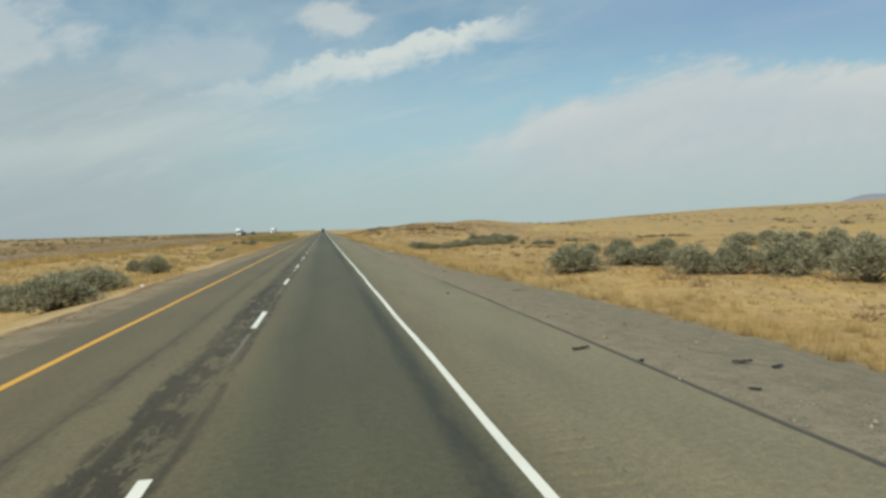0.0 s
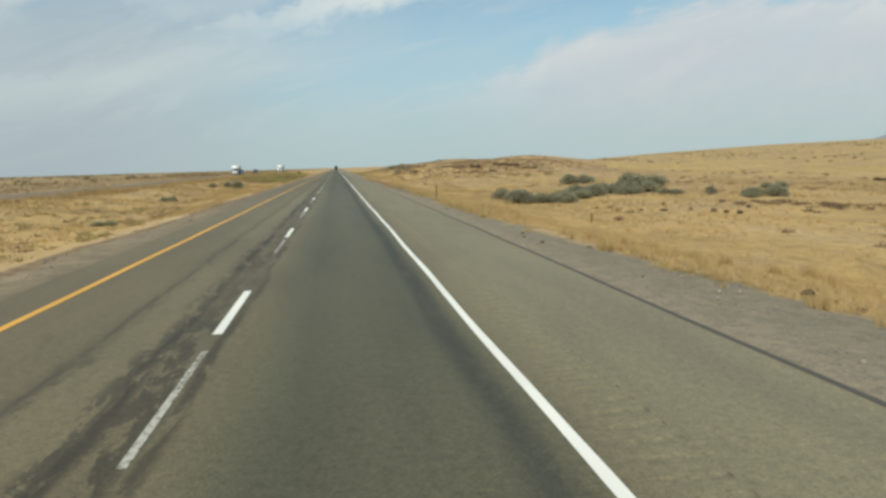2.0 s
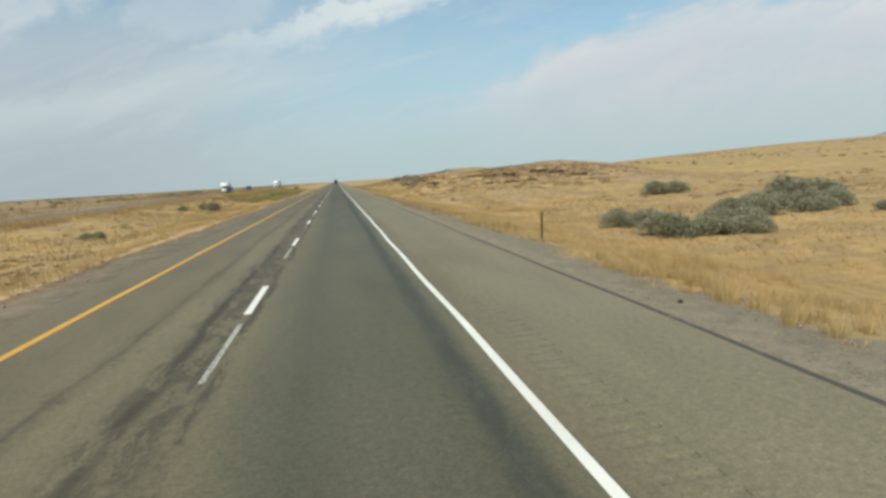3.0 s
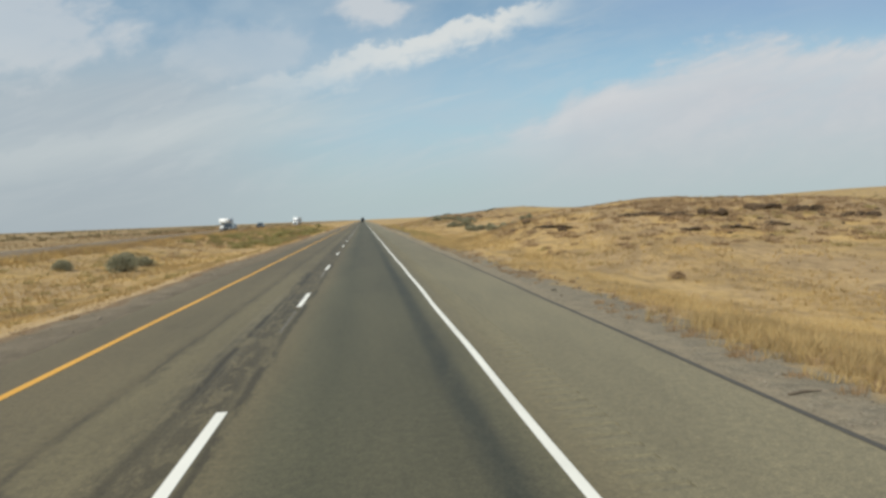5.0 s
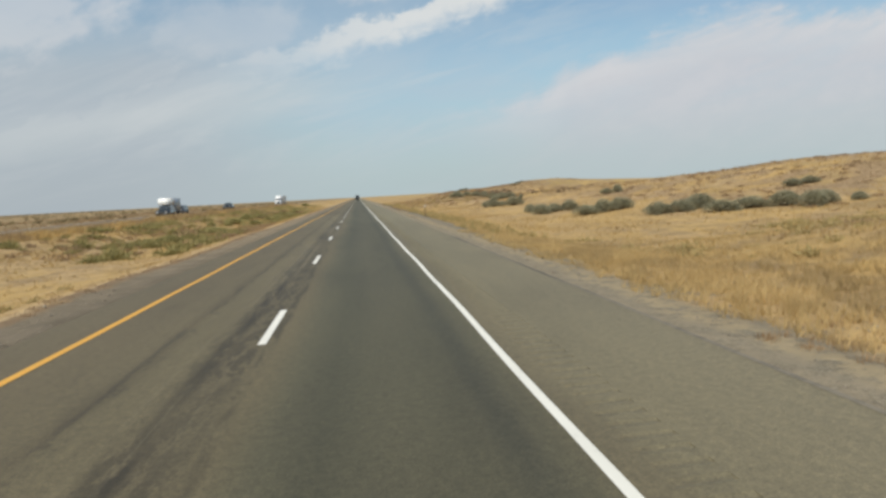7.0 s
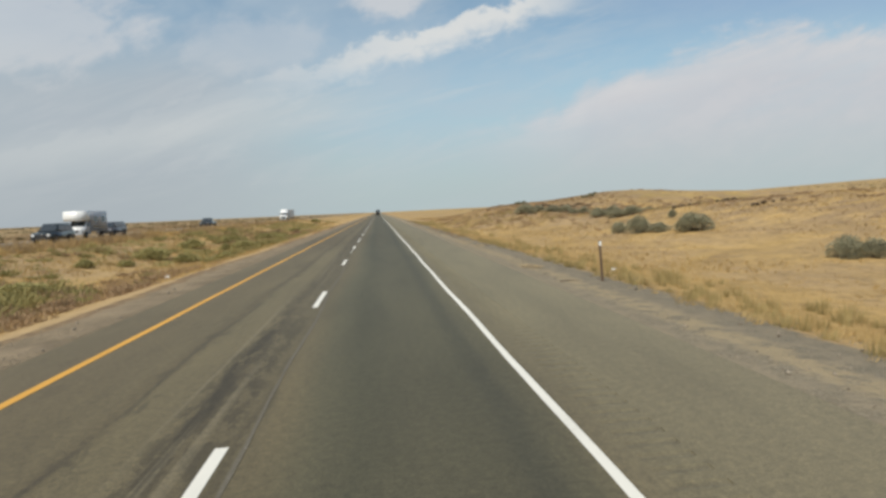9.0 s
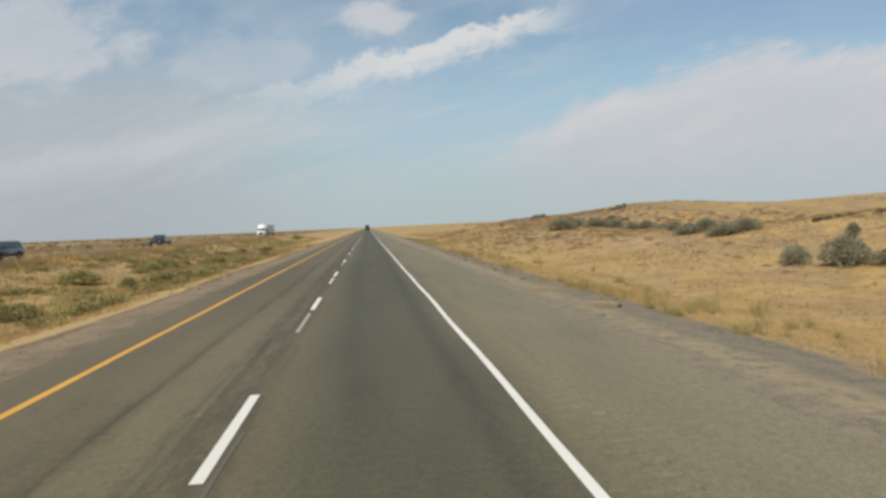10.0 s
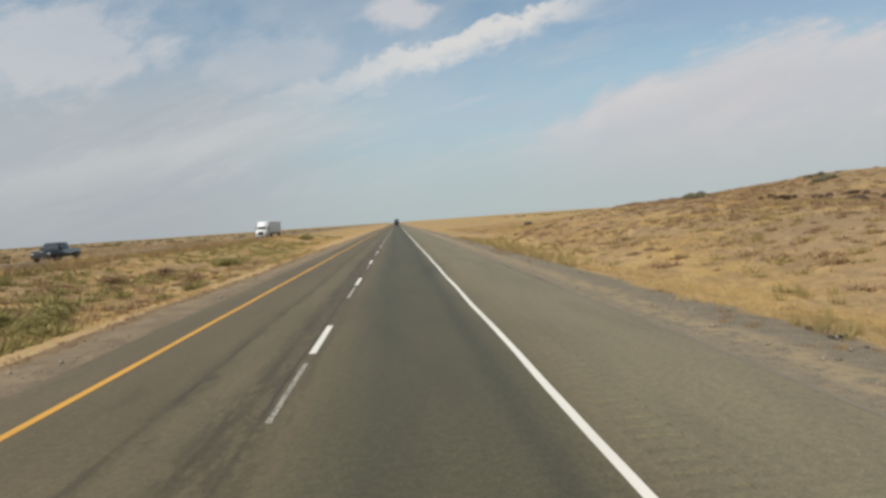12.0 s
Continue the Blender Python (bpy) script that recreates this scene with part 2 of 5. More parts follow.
    strip = fx(nt, "MULTIPLY", fx(nt, "MAXIMUM", outer, inner), ramp01(nt, grain(nt, pos, 1.6, 6, 0.7, 0.3, (1.2, 0.35, 1)), 0.42, 0.50))
    spread = fx(nt, "MULTIPLY", ramp01(nt, grain(nt, pos, 0.4, 3, 0.5, 0.2, (1, 0.4, 1)), 0.35, 0.6, 0.5, 1.0), ramp01(nt, sep.outputs[1], 185, 235, 1.0, 0.62))
    tar = fx(nt, "MULTIPLY", fx(nt, "MAXIMUM", fx(nt, "MULTIPLY", fx(nt, "MULTIPLY", tar, near), ramp01(nt, sep.outputs[1], 38, 58, 1.0, 0.65)), strip), spread)
    col = blend(nt, fx(nt, "MULTIPLY", tar, 0.86), col, (0.032, 0.027, 0.020))
    # brown blotches wherever the passing lane has been patched
    blotch = fx(nt, "MULTIPLY", ramp01(nt, grain(nt, pos, 1.5, 7, 0.72, 0.4, (1.1, 0.4, 1)), 0.54, 0.66), ramp01(nt, sep.outputs[0], -3.9, -4.6))
    col = blend(nt, fx(nt, "MULTIPLY", blotch, 0.3), col, (0.080, 0.065, 0.045))
    # a thin crack wanders along the left wheel track
    bend = grain(nt, pos, 0.5, 5, 0.6, 0, (1, 0.5, 1))
    crack = fx(nt, "ABSOLUTE", fx(nt, "ADD", fx(nt, "ADD", sep.outputs[0], 5.28), fx(nt, "MULTIPLY", fx(nt, "SUBTRACT", bend, 0.5), 0.5)))
    crack = fx(nt, "MULTIPLY", ramp01(nt, crack, 0.075, 0.015), ramp01(nt, grain(nt, pos, 0.9, 4, 0.6, 0, (1, 0.5, 1)), 0.36, 0.56))
    # ragged dark spalls along it, and an open joint beside the lane line on the last stretch
    spall = fx(nt, "ABSOLUTE", fx(nt, "ADD", fx(nt, "ADD", sep.outputs[0], 5.22), fx(nt, "MULTIPLY", fx(nt, "SUBTRACT", bend, 0.5), 0.6)))
    spall = fx(nt, "MULTIPLY", ramp01(nt, spall, 0.32, 0.08), ramp01(nt, grain(nt, pos, 2.2, 8, 0.75, 0.5, (1.2, 0.45, 1)), 0.54, 0.60))
    crack = fx(nt, "MAXIMUM", crack, fx(nt, "MULTIPLY", spall, 0.9))
    joint = fx(nt, "ABSOLUTE", fx(nt, "ADD", fx(nt, "ADD", sep.outputs[0], 3.80), fx(nt, "MULTIPLY", fx(nt, "SUBTRACT", bend, 0.5), 0.12)))
    joint = fx(nt, "MULTIPLY", ramp01(nt, joint, 0.045, 0.012), ramp01(nt, sep.outputs[1], 226, 236))
    crack = fx(nt, "MAXIMUM", crack, fx(nt, "MULTIPLY", joint, ramp01(nt, bend, 0.3, 0.5, 0.5, 1.3)))
    col = blend(nt, fx(nt, "MULTIPLY", crack, 0.6), col, (0.055, 0.047, 0.035))
    # pale scrapes along the lane line farther on
    scrape = ramp01(nt, grain(nt, pos, 3.0, 4, 0.55, 0, (2.4, 0.018, 1)), 0.50, 0.66)
    where = fx(nt, "MULTIPLY", ramp01(nt, fx(nt, "ABSOLUTE", fx(nt, "ADD", sep.outputs[0], 4.25)), 0.55, 0.25), fx(nt, "MULTIPLY", ramp01(nt, sep.outputs[1], 105, 135), ramp01(nt, sep.outputs[1], 240, 218)))
    col = blend(nt, fx(nt, "MULTIPLY", fx(nt, "MULTIPLY", scrape, where), 0.42), col, (0.235, 0.205, 0.15))
    # a stretch of darker resurfacing
    laid = fx(nt, "MULTIPLY", ramp01(nt, sep.outputs[1], 130, 144), ramp01(nt, sep.outputs[1], 210, 200))
    col = blend(nt, laid, col, blend(nt, 1.0, col, (0.91, 0.90, 0.90), "MULTIPLY"))
    # the lanes are bleached before that stretch, and the passing lane dirtier after it
    pale = fx(nt, "MULTIPLY", fx(nt, "MULTIPLY", ramp01(nt, sep.outputs[1], 60, 76), ramp01(nt, sep.outputs[1], 116, 98)), ramp01(nt, sep.outputs[0], 0.1, -0.2))
    col = blend(nt, pale, col, blend(nt, 1.0, col, (1.12, 1.13, 1.15), "MULTIPLY"))
    dirty = fx(nt, "MULTIPLY", ramp01(nt, sep.outputs[1], 232, 246), ramp01(nt, sep.outputs[0], -0.1, -3.0, 0.4, 1.0))
    dirty = fx(nt, "MULTIPLY", dirty, ramp01(nt, sep.outputs[1], 252, 264, 1.0, 0.45))
    col = blend(nt, dirty, col, blend(nt, 1.0, col, (0.86, 0.84, 0.82), "MULTIPLY"))
    col = blend(nt, 1.0, col, (0.965, 0.955, 0.825), "MULTIPLY")
    # darkening put into the colour by depth in the milled grooves, uneven along them
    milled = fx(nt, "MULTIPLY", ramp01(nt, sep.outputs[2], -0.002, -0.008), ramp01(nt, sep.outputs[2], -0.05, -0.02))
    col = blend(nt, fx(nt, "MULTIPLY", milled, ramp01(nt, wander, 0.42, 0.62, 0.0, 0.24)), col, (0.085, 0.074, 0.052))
    # scattered stains, then stones of the aggregate
    stain = grain(nt, pos, 0.5, 6, 0.65, 0.3, (1.4, 0.3, 1))
    col = blend(nt, 1.0, col, ramp_of(nt, stain, [(0.3, (0.84, 0.84, 0.85)), (0.5, (1, 1, 1)), (0.72, (1.12, 1.11, 1.09))]), "MULTIPLY")
    grit = grain(nt, pos, 55, 3, 0.7)
    col = blend(nt, 1.0, col, ramp_of(nt, grit, [(0.32, (0.70, 0.70, 0.70)), (0.5, (1, 1, 1)), (0.68, (1.3, 1.28, 1.24))]), "MULTIPLY")
    pebble = grain(nt, pos, 24, 3, 0.6)
    col = blend(nt, 1.0, col, ramp_of(nt, pebble, [(0.32, (0.84, 0.84, 0.84)), (0.5, (1, 1, 1)), (0.68, (1.17, 1.16, 1.14))]), "MULTIPLY")
    coarse = grain(nt, pos, 9, 4, 0.7)
    col = blend(nt, 1.0, col, ramp_of(nt, coarse, [(0.3, (0.80, 0.80, 0.81)), (0.5, (1, 1, 1)), (0.7, (1.2, 1.19, 1.16))]), "MULTIPLY")
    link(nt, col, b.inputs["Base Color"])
    b.inputs["Specular IOR Level"].default_value = 0.36
    relief(nt, b, grit, 0.5, 0.006)
    return m


def paint_material(name, col, worn, uneven=0.0):
    """Road paint, worn through to the asphalt in specks."""
    m, nt, b = surface(name, 0.7)
    pos = position(nt)
    f = grain(nt, pos, 14, 6, 0.75)
    g = grain(nt, pos, 1.2, 4, 0.6, 0, (1, 0.3, 1))
    h = fx(nt, "ADD", fx(nt, "MULTIPLY", f, 0.7), fx(nt, "MULTIPLY", g, 0.3))
    if uneven:
        own = nt.nodes.new("ShaderNodeObjectInfo").outputs["Random"]
        h = fx(nt, "ADD", h, fx(nt, "MULTIPLY", fx(nt, "SUBTRACT", own, 0.7), uneven))
    mask = ramp01(nt, h, worn - 0.05, worn + 0.06)
    c = blend(nt, ramp01(nt, g, 0.3, 0.7), tuple(v * 0.88 for v in col), col)
    link(nt, blend(nt, mask, (0.115, 0.099, 0.068), c), b.inputs["Base Color"])
    relief(nt, b, f, 0.3, 0.004)
    return m


def broken_tracts(nt, pos):
    """Where the land is bare brown soil and dead growth rather than straw."""
    a = grain(nt, pos, 0.20, 9, 0.76, 1.0, (0.8, 0.8, 0.8))
    sep = nt.nodes.new("ShaderNodeSeparateXYZ")
    link(nt, pos, sep.inputs[0])
    return fx(nt, "MULTIPLY", ramp01(nt, a, 0.44, 0.555), ramp01(nt, sep.outputs[2], -0.5, 1.3, 0.4, 1.0))


def worn_tracts(nt, pos):
    """Brownish, thinly grown patches a few steps wide among the straw."""
    sep = nt.nodes.new("ShaderNodeSeparateXYZ")
    link(nt, pos, sep.inputs[0])
    f = ramp01(nt, grain(nt, pos, 0.33, 6, 0.68, 0.7, (1, 0.8, 1)), 0.47, 0.60)
    f = fx(nt, "MULTIPLY", f, ramp01(nt, sep.outputs[1], 60, 110, 0.35, 1.0))
    late = fx(nt, "MAXIMUM", ramp01(nt, sep.outputs[1], 198, 182, 0.3, 1.0), ramp01(nt, sep.outputs[1], 232, 250, 0.3, 0.75))
    return fx(nt, "MULTIPLY", f, late)


def ground_material():
    m, nt, b = surface("dry grassland", 0.95)
    pos = position(nt)
    sep = nt.nodes.new("ShaderNodeSeparateXYZ")
    link(nt, pos, sep.inputs[0])
    X, Y = sep.outputs[0], sep.outputs[1]
    big = grain(nt, pos, 0.03, 5, 0.6, 0.4, (1, 0.7, 1))
    mid = grain(nt, pos, 0.16, 6, 0.65, 0.5, (1, 0.6, 1))
    clod = grain(nt, pos, 0.8, 7, 0.72, 0.4)
    fine = grain(nt, pos, 2.4, 6, 0.7)
    tiny = grain(nt, pos, 22, 4, 0.7)
    gold = ramp_of(nt, mid, [(0.28, (0.31, 0.205, 0.10)), (0.42, (0.45, 0.30, 0.118)), (0.55, (0.50, 0.338, 0.145)), (0.72, (0.49, 0.345, 0.17))])
    soil = ramp_of(nt, clod, [(0.3, (0.26, 0.185, 0.12)), (0.5, (0.43, 0.30, 0.158)), (0.75, (0.505, 0.365, 0.20))])
    bare = ramp01(nt, fx(nt, "ADD", fx(nt, "MULTIPLY", mid, 0.5), fx(nt, "MULTIPLY", big, 0.5)), 0.47, 0.58)
    col = blend(nt, fx(nt, "MULTIPLY", bare, 0.8), gold, soil)
    # olive and brown tracts of low scrub farther from the road
    olive = ramp01(nt, grain(nt, pos, 0.05, 5, 0.7, 0.6, (1.2, 0.5, 1)), 0.50, 0.64)
    away = ramp01(nt, fx(nt, "ABSOLUTE", fx(nt, "ADD", X, 3.0)), 18, 45)
    col = blend(nt, fx(nt, "MULTIPLY", fx(nt, "MULTIPLY", olive, away), 0.75), col, (0.235, 0.175, 0.08))
    gilt = fx(nt, "MULTIPLY", ramp01(nt, grain(nt, pos, 0.03, 4, 0.55, 0.3, (0.5, 1.6, 1)), 0.42, 0.55), ramp01(nt, X, 40, 70))
    col = blend(nt, fx(nt, "MULTIPLY", gilt, 0.75), col, (0.47, 0.33, 0.105))
    # broken pinkish-brown soil, most of it on the rises
    scab = broken_tracts(nt, pos)
    side = ramp01(nt, X, 9, 15)
    col = blend(nt, fx(nt, "MULTIPLY", fx(nt, "MULTIPLY", scab, side), fx(nt, "MULTIPLY", ramp01(nt, Y, 60, 130, 0.5, 1.0), 0.85)), col, (0.305, 0.213, 0.125))
    col = blend(nt, fx(nt, "MULTIPLY", fx(nt, "MULTIPLY", worn_tracts(nt, pos), ramp01(nt, fx(nt, "ABSOLUTE", fx(nt, "ADD", X, 3.0)), 8, 10)), 0.7), col, (0.28, 0.198, 0.108))
    # tufts too small to stand alone: dark specks of brown with paler soil between them
    speck = ramp01(nt, grain(nt, pos, 1.1, 8, 0.8, 0.6, (1, 0.7, 1)), 0.50, 0.60)
    reach = fx(nt, "MULTIPLY", ramp01(nt, fx(nt, "ABSOLUTE", fx(nt, "ADD", X, 2.5)), 9, 16, 0.15, 0.62), ramp01(nt, X, 45, 75, 1.0, 0.4))
    col = blend(nt, fx(nt, "MULTIPLY", fx(nt, "MULTIPLY", speck, reach), ramp01(nt, big, 0.35, 0.6, 0.5, 1.0)), col, (0.215, 0.15, 0.085))
    beyond = ramp01(nt, X, -26, -50)
    col = blend(nt, fx(nt, "MULTIPLY", beyond, ramp01(nt, mid, 0.35, 0.6, 0.45, 0.85)), col, (0.25, 0.185, 0.105))
    # pale smooth soil of the near median
    tan = fx(nt, "MULTIPLY", ramp01(nt, fx(nt, "ADD", X, fx(nt, "MULTIPLY", fx(nt, "SUBTRACT", mid, 0.5), 9.0)), -14.5, -11.5), ramp01(nt, X, -3, -9))
    col = blend(nt, fx(nt, "MULTIPLY", tan, 0.8), col, ramp_of(nt, clod, [(0.3, (0.38, 0.265, 0.13)), (0.6, (0.48, 0.335, 0.172))]))
    col = blend(nt, 1.0, col, ramp_of(nt, fine, [(0.3, (0.74, 0.72, 0.70)), (0.5, (1, 1, 1)), (0.7, (1.13, 1.13, 1.11))]), "MULTIPLY")
    # gravel verge on the right
    wave = fx(nt, "SUBTRACT", grain(nt, pos, 0.35, 6, 0.7, 0.5), 0.5)
    ragged = fx(nt, "MULTIPLY", wave, 3.6)
    wide = fx(nt, "ADD", ramp01(nt, Y, 10, 36, 2.0, 0.0), fx(nt, "ADD", ramp01(nt, Y, 52, 64, 0.0, -1.25), ramp01(nt, Y, 165, 212, 0.0, 1.1)))
    xr = fx(nt, "SUBTRACT", fx(nt, "ADD", X, ragged), wide)
    gr = ramp01(nt, xr, 6.5, 5.7)
    stones = ramp_of(nt, tiny, [(0.3, (0.130, 0.110, 0.078)), (0.5, (0.212, 0.181, 0.130)), (0.7, (0.312, 0.267, 0.192))])
    dusty = blend(nt, ramp01(nt, fine, 0.40, 0.62), stones, (0.262, 0.218, 0.152))
    # blown straw gathers in a line beyond the seam on the later stretch
    line = ramp01(nt, fx(nt, "ABSOLUTE", fx(nt, "SUBTRACT", fx(nt, "ADD", X, fx(nt, "MULTIPLY", ragged, 0.3)), 4.0)), 0.55, 0.1)
    line = fx(nt, "MULTIPLY", fx(nt, "MULTIPLY", line, ramp01(nt, Y, 130, 160)), ramp01(nt, fine, 0.38, 0.55))
    dusty = blend(nt, fx(nt, "MULTIPLY", line, 0.6), dusty, (0.40, 0.31, 0.18))
    # on the left a strip of grey-tan dirt, then a ragged darker brown lip
    xl = fx(nt, "ADD", X, fx(nt, "MULTIPLY", wave, 1.5))
    gl = ramp01(nt, xl, -10.2, -9.6)
    late = fx(nt, "MAXIMUM", ramp01(nt, Y, 165, 200), ramp01(nt, Y, 95, 70))
    dirt = blend(nt, ramp01(nt, clod, 0.35, 0.62), blend(nt, late, (0.165, 0.135, 0.095), (0.215, 0.170, 0.113)), blend(nt, late, (0.225, 0.183, 0.128), (0.30, 0.233, 0.152)))
    bank = fx(nt, "MULTIPLY", ramp01(nt, xl, -11.5, -11.0), ramp01(nt, xl, -10.0, -10.3))
    col = blend(nt, fx(nt, "MULTIPLY", bank, ramp01(nt, Y, 165, 200, 0.7, 0.3)), col, (0.48, 0.350, 0.198))
    lip = fx(nt, "MULTIPLY", ramp01(nt, xl, -10.35, -10.15), ramp01(nt, xl, -9.65, -9.9))
    lip = fx(nt, "MULTIPLY", lip, ramp01(nt, clod, 0.33, 0.55, 0.25, 1.0))
    col = blend(nt, fx(nt, "MULTIPLY", gr, ramp01(nt, X, -5, -4)), col, dusty)
    col = blend(nt, fx(nt, "MULTIPLY", gl, ramp01(nt, X, -4, -5)), col, dirt)
    col = blend(nt, fx(nt, "MULTIPLY", lip, 0.85), col, (0.175, 0.12, 0.078))
    link(nt, col, b.inputs["Base Color"])
    b.inputs["Specular IOR Level"].default_value = 0.1
    relief(nt, b, fx(nt, "ADD", fine, fx(nt, "ADD", fx(nt, "MULTIPLY", clod, 2.0), fx(nt, "MULTIPLY", tiny, 0.3))), 0.9, 0.10)
    return m


def leaf_material(name, low, high, trans=0.25, scale=1.3, broken=None, tracts=None):
    """Small leaves or blades, each with its own tone, that let some light through."""
    m, nt, b = surface(name, 0.85)
    rnd = nt.nodes.new("ShaderNodeNewGeometry").outputs["Random Per Island"]
    info = nt.nodes.new("ShaderNodeObjectInfo").outputs["Random"]
    patch = grain(nt, position(nt), scale, 4)
    f = fx(nt, "ADD", fx(nt, "MULTIPLY", rnd, 0.45), fx(nt, "ADD", fx(nt, "MULTIPLY", ramp01(nt, patch, 0.3, 0.7), 0.4), fx(nt, "MULTIPLY", info, 0.15)))
    c = blend(nt, f, low, high)
    if tracts:
        c = blend(nt, fx(nt, "MULTIPLY", worn_tracts(nt, position(nt)), 0.6), c, tracts)
    if broken:
        c = blend(nt, fx(nt, "MULTIPLY", broken_tracts(nt, position(nt)), 0.9), c, broken)
    link(nt, c, b.inputs["Base Color"])
    b.inputs["Specular IOR Level"].default_value = 0.15
    t = nt.nodes.new("ShaderNodeBsdfTranslucent")
    link(nt, c, t.inputs["Color"])
    mix = nt.nodes.new("ShaderNodeMixShader")
    mix.inputs[0].default_value = trans
    link(nt, b.outputs[0], mix.inputs[1])
    link(nt, t.outputs[0], mix.inputs[2])
    link(nt, mix.outputs[0], nt.nodes["Material Output"].inputs["Surface"])
    return m


def rock_material():
    m, nt, b = surface("weathered basalt", 0.9)
    pos = position(nt)
    f, g = grain(nt, pos, 1.6, 7, 0.7), grain(nt, pos, 12, 5, 0.7)
    c = ramp_of(nt, f, [(0.3, (0.030, 0.021, 0.014)), (0.5, (0.066, 0.046, 0.030)), (0.7, (0.16, 0.111, 0.068))])
    link(nt, blend(nt, 1.0, c, ramp_of(nt, g, [(0.3, (0.7, 0.7, 0.7)), (0.7, (1.3, 1.25, 1.15))]), "MULTIPLY"), b.inputs["Base Color"])
    b.inputs["Specular IOR Level"].default_value = 0.15
    relief(nt, b, g, 0.6, 0.05)
    return m


def seam_material(name, lo, hi):
    """Sealant of a joint, dusted over in stretches."""
    m, nt, b = surface(name, 0.75)
    pos = position(nt)
    f = fx(nt, "ADD", fx(nt, "MULTIPLY", grain(nt, pos, 0.12, 3), 0.6), fx(nt, "MULTIPLY", grain(nt, pos, 5.0, 5, 0.7), 0.4))
    c = blend(nt, ramp01(nt, f, lo, hi), (0.19, 0.16, 0.112), (0.07, 0.061, 0.047))
    link(nt, c, b.inputs["Base Color"])
    return m


M_ROAD = asphalt_material()
M_WHITE = paint_material("white road paint", (0.74, 0.715, 0.63), 0.34)
M_YELLOW = paint_material("yellow road paint", (0.66, 0.34, 0.05), 0.34)
M_OLD = paint_material("faded white road paint", (0.42, 0.40, 0.33), 0.43, 0.12)
M_WORN = paint_material("worn white road paint", (0.60, 0.575, 0.50), 0.36)
M_FAINT = paint_material("nearly worn-off road paint", (0.23, 0.21, 0.165), 0.53, 0.10)
M_GROUND = ground_material()
M_TAR = seam_material("black crack sealant", 0.36, 0.46)
M_SEAM = seam_material("dust-filled crack sealant", 0.44, 0.62)
M_GRASS = leaf_material("dry golden grass", (0.40, 0.275, 0.115), (0.66, 0.485, 0.235), 0.35, 0.55, None, (0.31, 0.225, 0.112))
M_TUFT = leaf_material("olive straw grass", (0.27, 0.205, 0.085), (0.52, 0.41, 0.19), 0.3, 0.8)
M_GRASS_PALE = leaf_material("bleached straw grass", (0.41, 0.278, 0.11), (0.67, 0.47, 0.195), 0.35, 0.3, (0.295, 0.208, 0.126), (0.325, 0.236, 0.13))
M_SAGE = leaf_material("grey-green sage leaves", (0.165, 0.155, 0.096), (0.47, 0.442, 0.298), 0.32, 1.6)
M_RABBIT = leaf_material("yellow-green weed leaves", (0.225, 0.205, 0.080), (0.52, 0.455, 0.205), 0.3, 1.2)
M_DEAD = leaf_material("dead brown weed", (0.235, 0.158, 0.090), (0.46, 0.320, 0.185), 0.25, 1.2)
M_BRUSH = leaf_material("dark dead brush", (0.12, 0.080, 0.050), (0.29, 0.195, 0.120), 0.2, 0.8)
M_OLIVE = leaf_material("olive-green weeds", (0.19, 0.165, 0.062), (0.42, 0.36, 0.155), 0.3, 0.5)
M_SCRUB = leaf_material("olive-brown scrub", (0.16, 0.125, 0.065), (0.30, 0.24, 0.13), 0.2, 0.3)
M_GRIT = leaf_material("verge stones", (0.13, 0.105, 0.08), (0.40, 0.34, 0.26), 0.0, 3.0)
M_TWIG = plain("grey-brown bark", (0.15, 0.115, 0.08), 0.9, vary=0.3)
M_ROCK = rock_material()
M_CARWHITE = plain("white vehicle paint", (0.80, 0.80, 0.78), 0.3, vary=0.04, coat=0.4)
# shade on the coach and trailer sides is put into this grey
M_CARGREY = plain("grey of bumper and shaded sides", (0.42, 0.43, 0.45), 0.4, vary=0.06, coat=0.2)
M_CARDARK = plain("dark blue-grey vehicle paint", (0.028, 0.036, 0.038), 0.25, 0.2, vary=0.1, coat=0.6)
M_VANGREY = plain("dull grey vehicle paint", (0.13, 0.125, 0.13), 0.35, 0.2, vary=0.1, coat=0.4)
M_CARBLACK = plain("dark vehicle paint", (0.030, 0.034, 0.042), 0.28, 0.2, vary=0.1, coat=0.6)
M_RUBBER = plain("tyre rubber", (0.022, 0.021, 0.020), 0.85, vary=0.25)
M_RIM = plain("alloy rim", (0.55, 0.55, 0.56), 0.3, 0.9, vary=0.08)
M_GLASS = plain("tinted glass", (0.035, 0.042, 0.048), 0.05, vary=0.02, coat=0.5)
M_LAMP = plain("clear lamp lens", (0.48, 0.49, 0.51), 0.12, vary=0.03, coat=0.8)
M_RED = plain("red lamp lens", (0.40, 0.02, 0.015), 0.2, vary=0.1, coat=0.5)
M_PLASTIC = plain("black plastic trim", (0.03, 0.03, 0.032), 0.6, vary=0.15)
M_POST = plain("weathered brown post", (0.13, 0.085, 0.055), 0.85, vary=0.35, scale=20)
M_REFLECT = plain("white reflector", (0.82, 0.82, 0.80), 0.3, vary=0.05)
M_LITTER = plain("white plastic litter", (0.78, 0.76, 0.72), 0.6, vary=0.12, scale=20)
M_STRAW = plain("trampled straw", (0.47, 0.34, 0.17), 0.95, vary=0.3, scale=30)
# haze of the distance is painted into this lilac-grey base colour
M_FAR = plain("far hills, haze in colour", (0.26, 0.255, 0.28), 1.0, vary=0.08, scale=0.002)


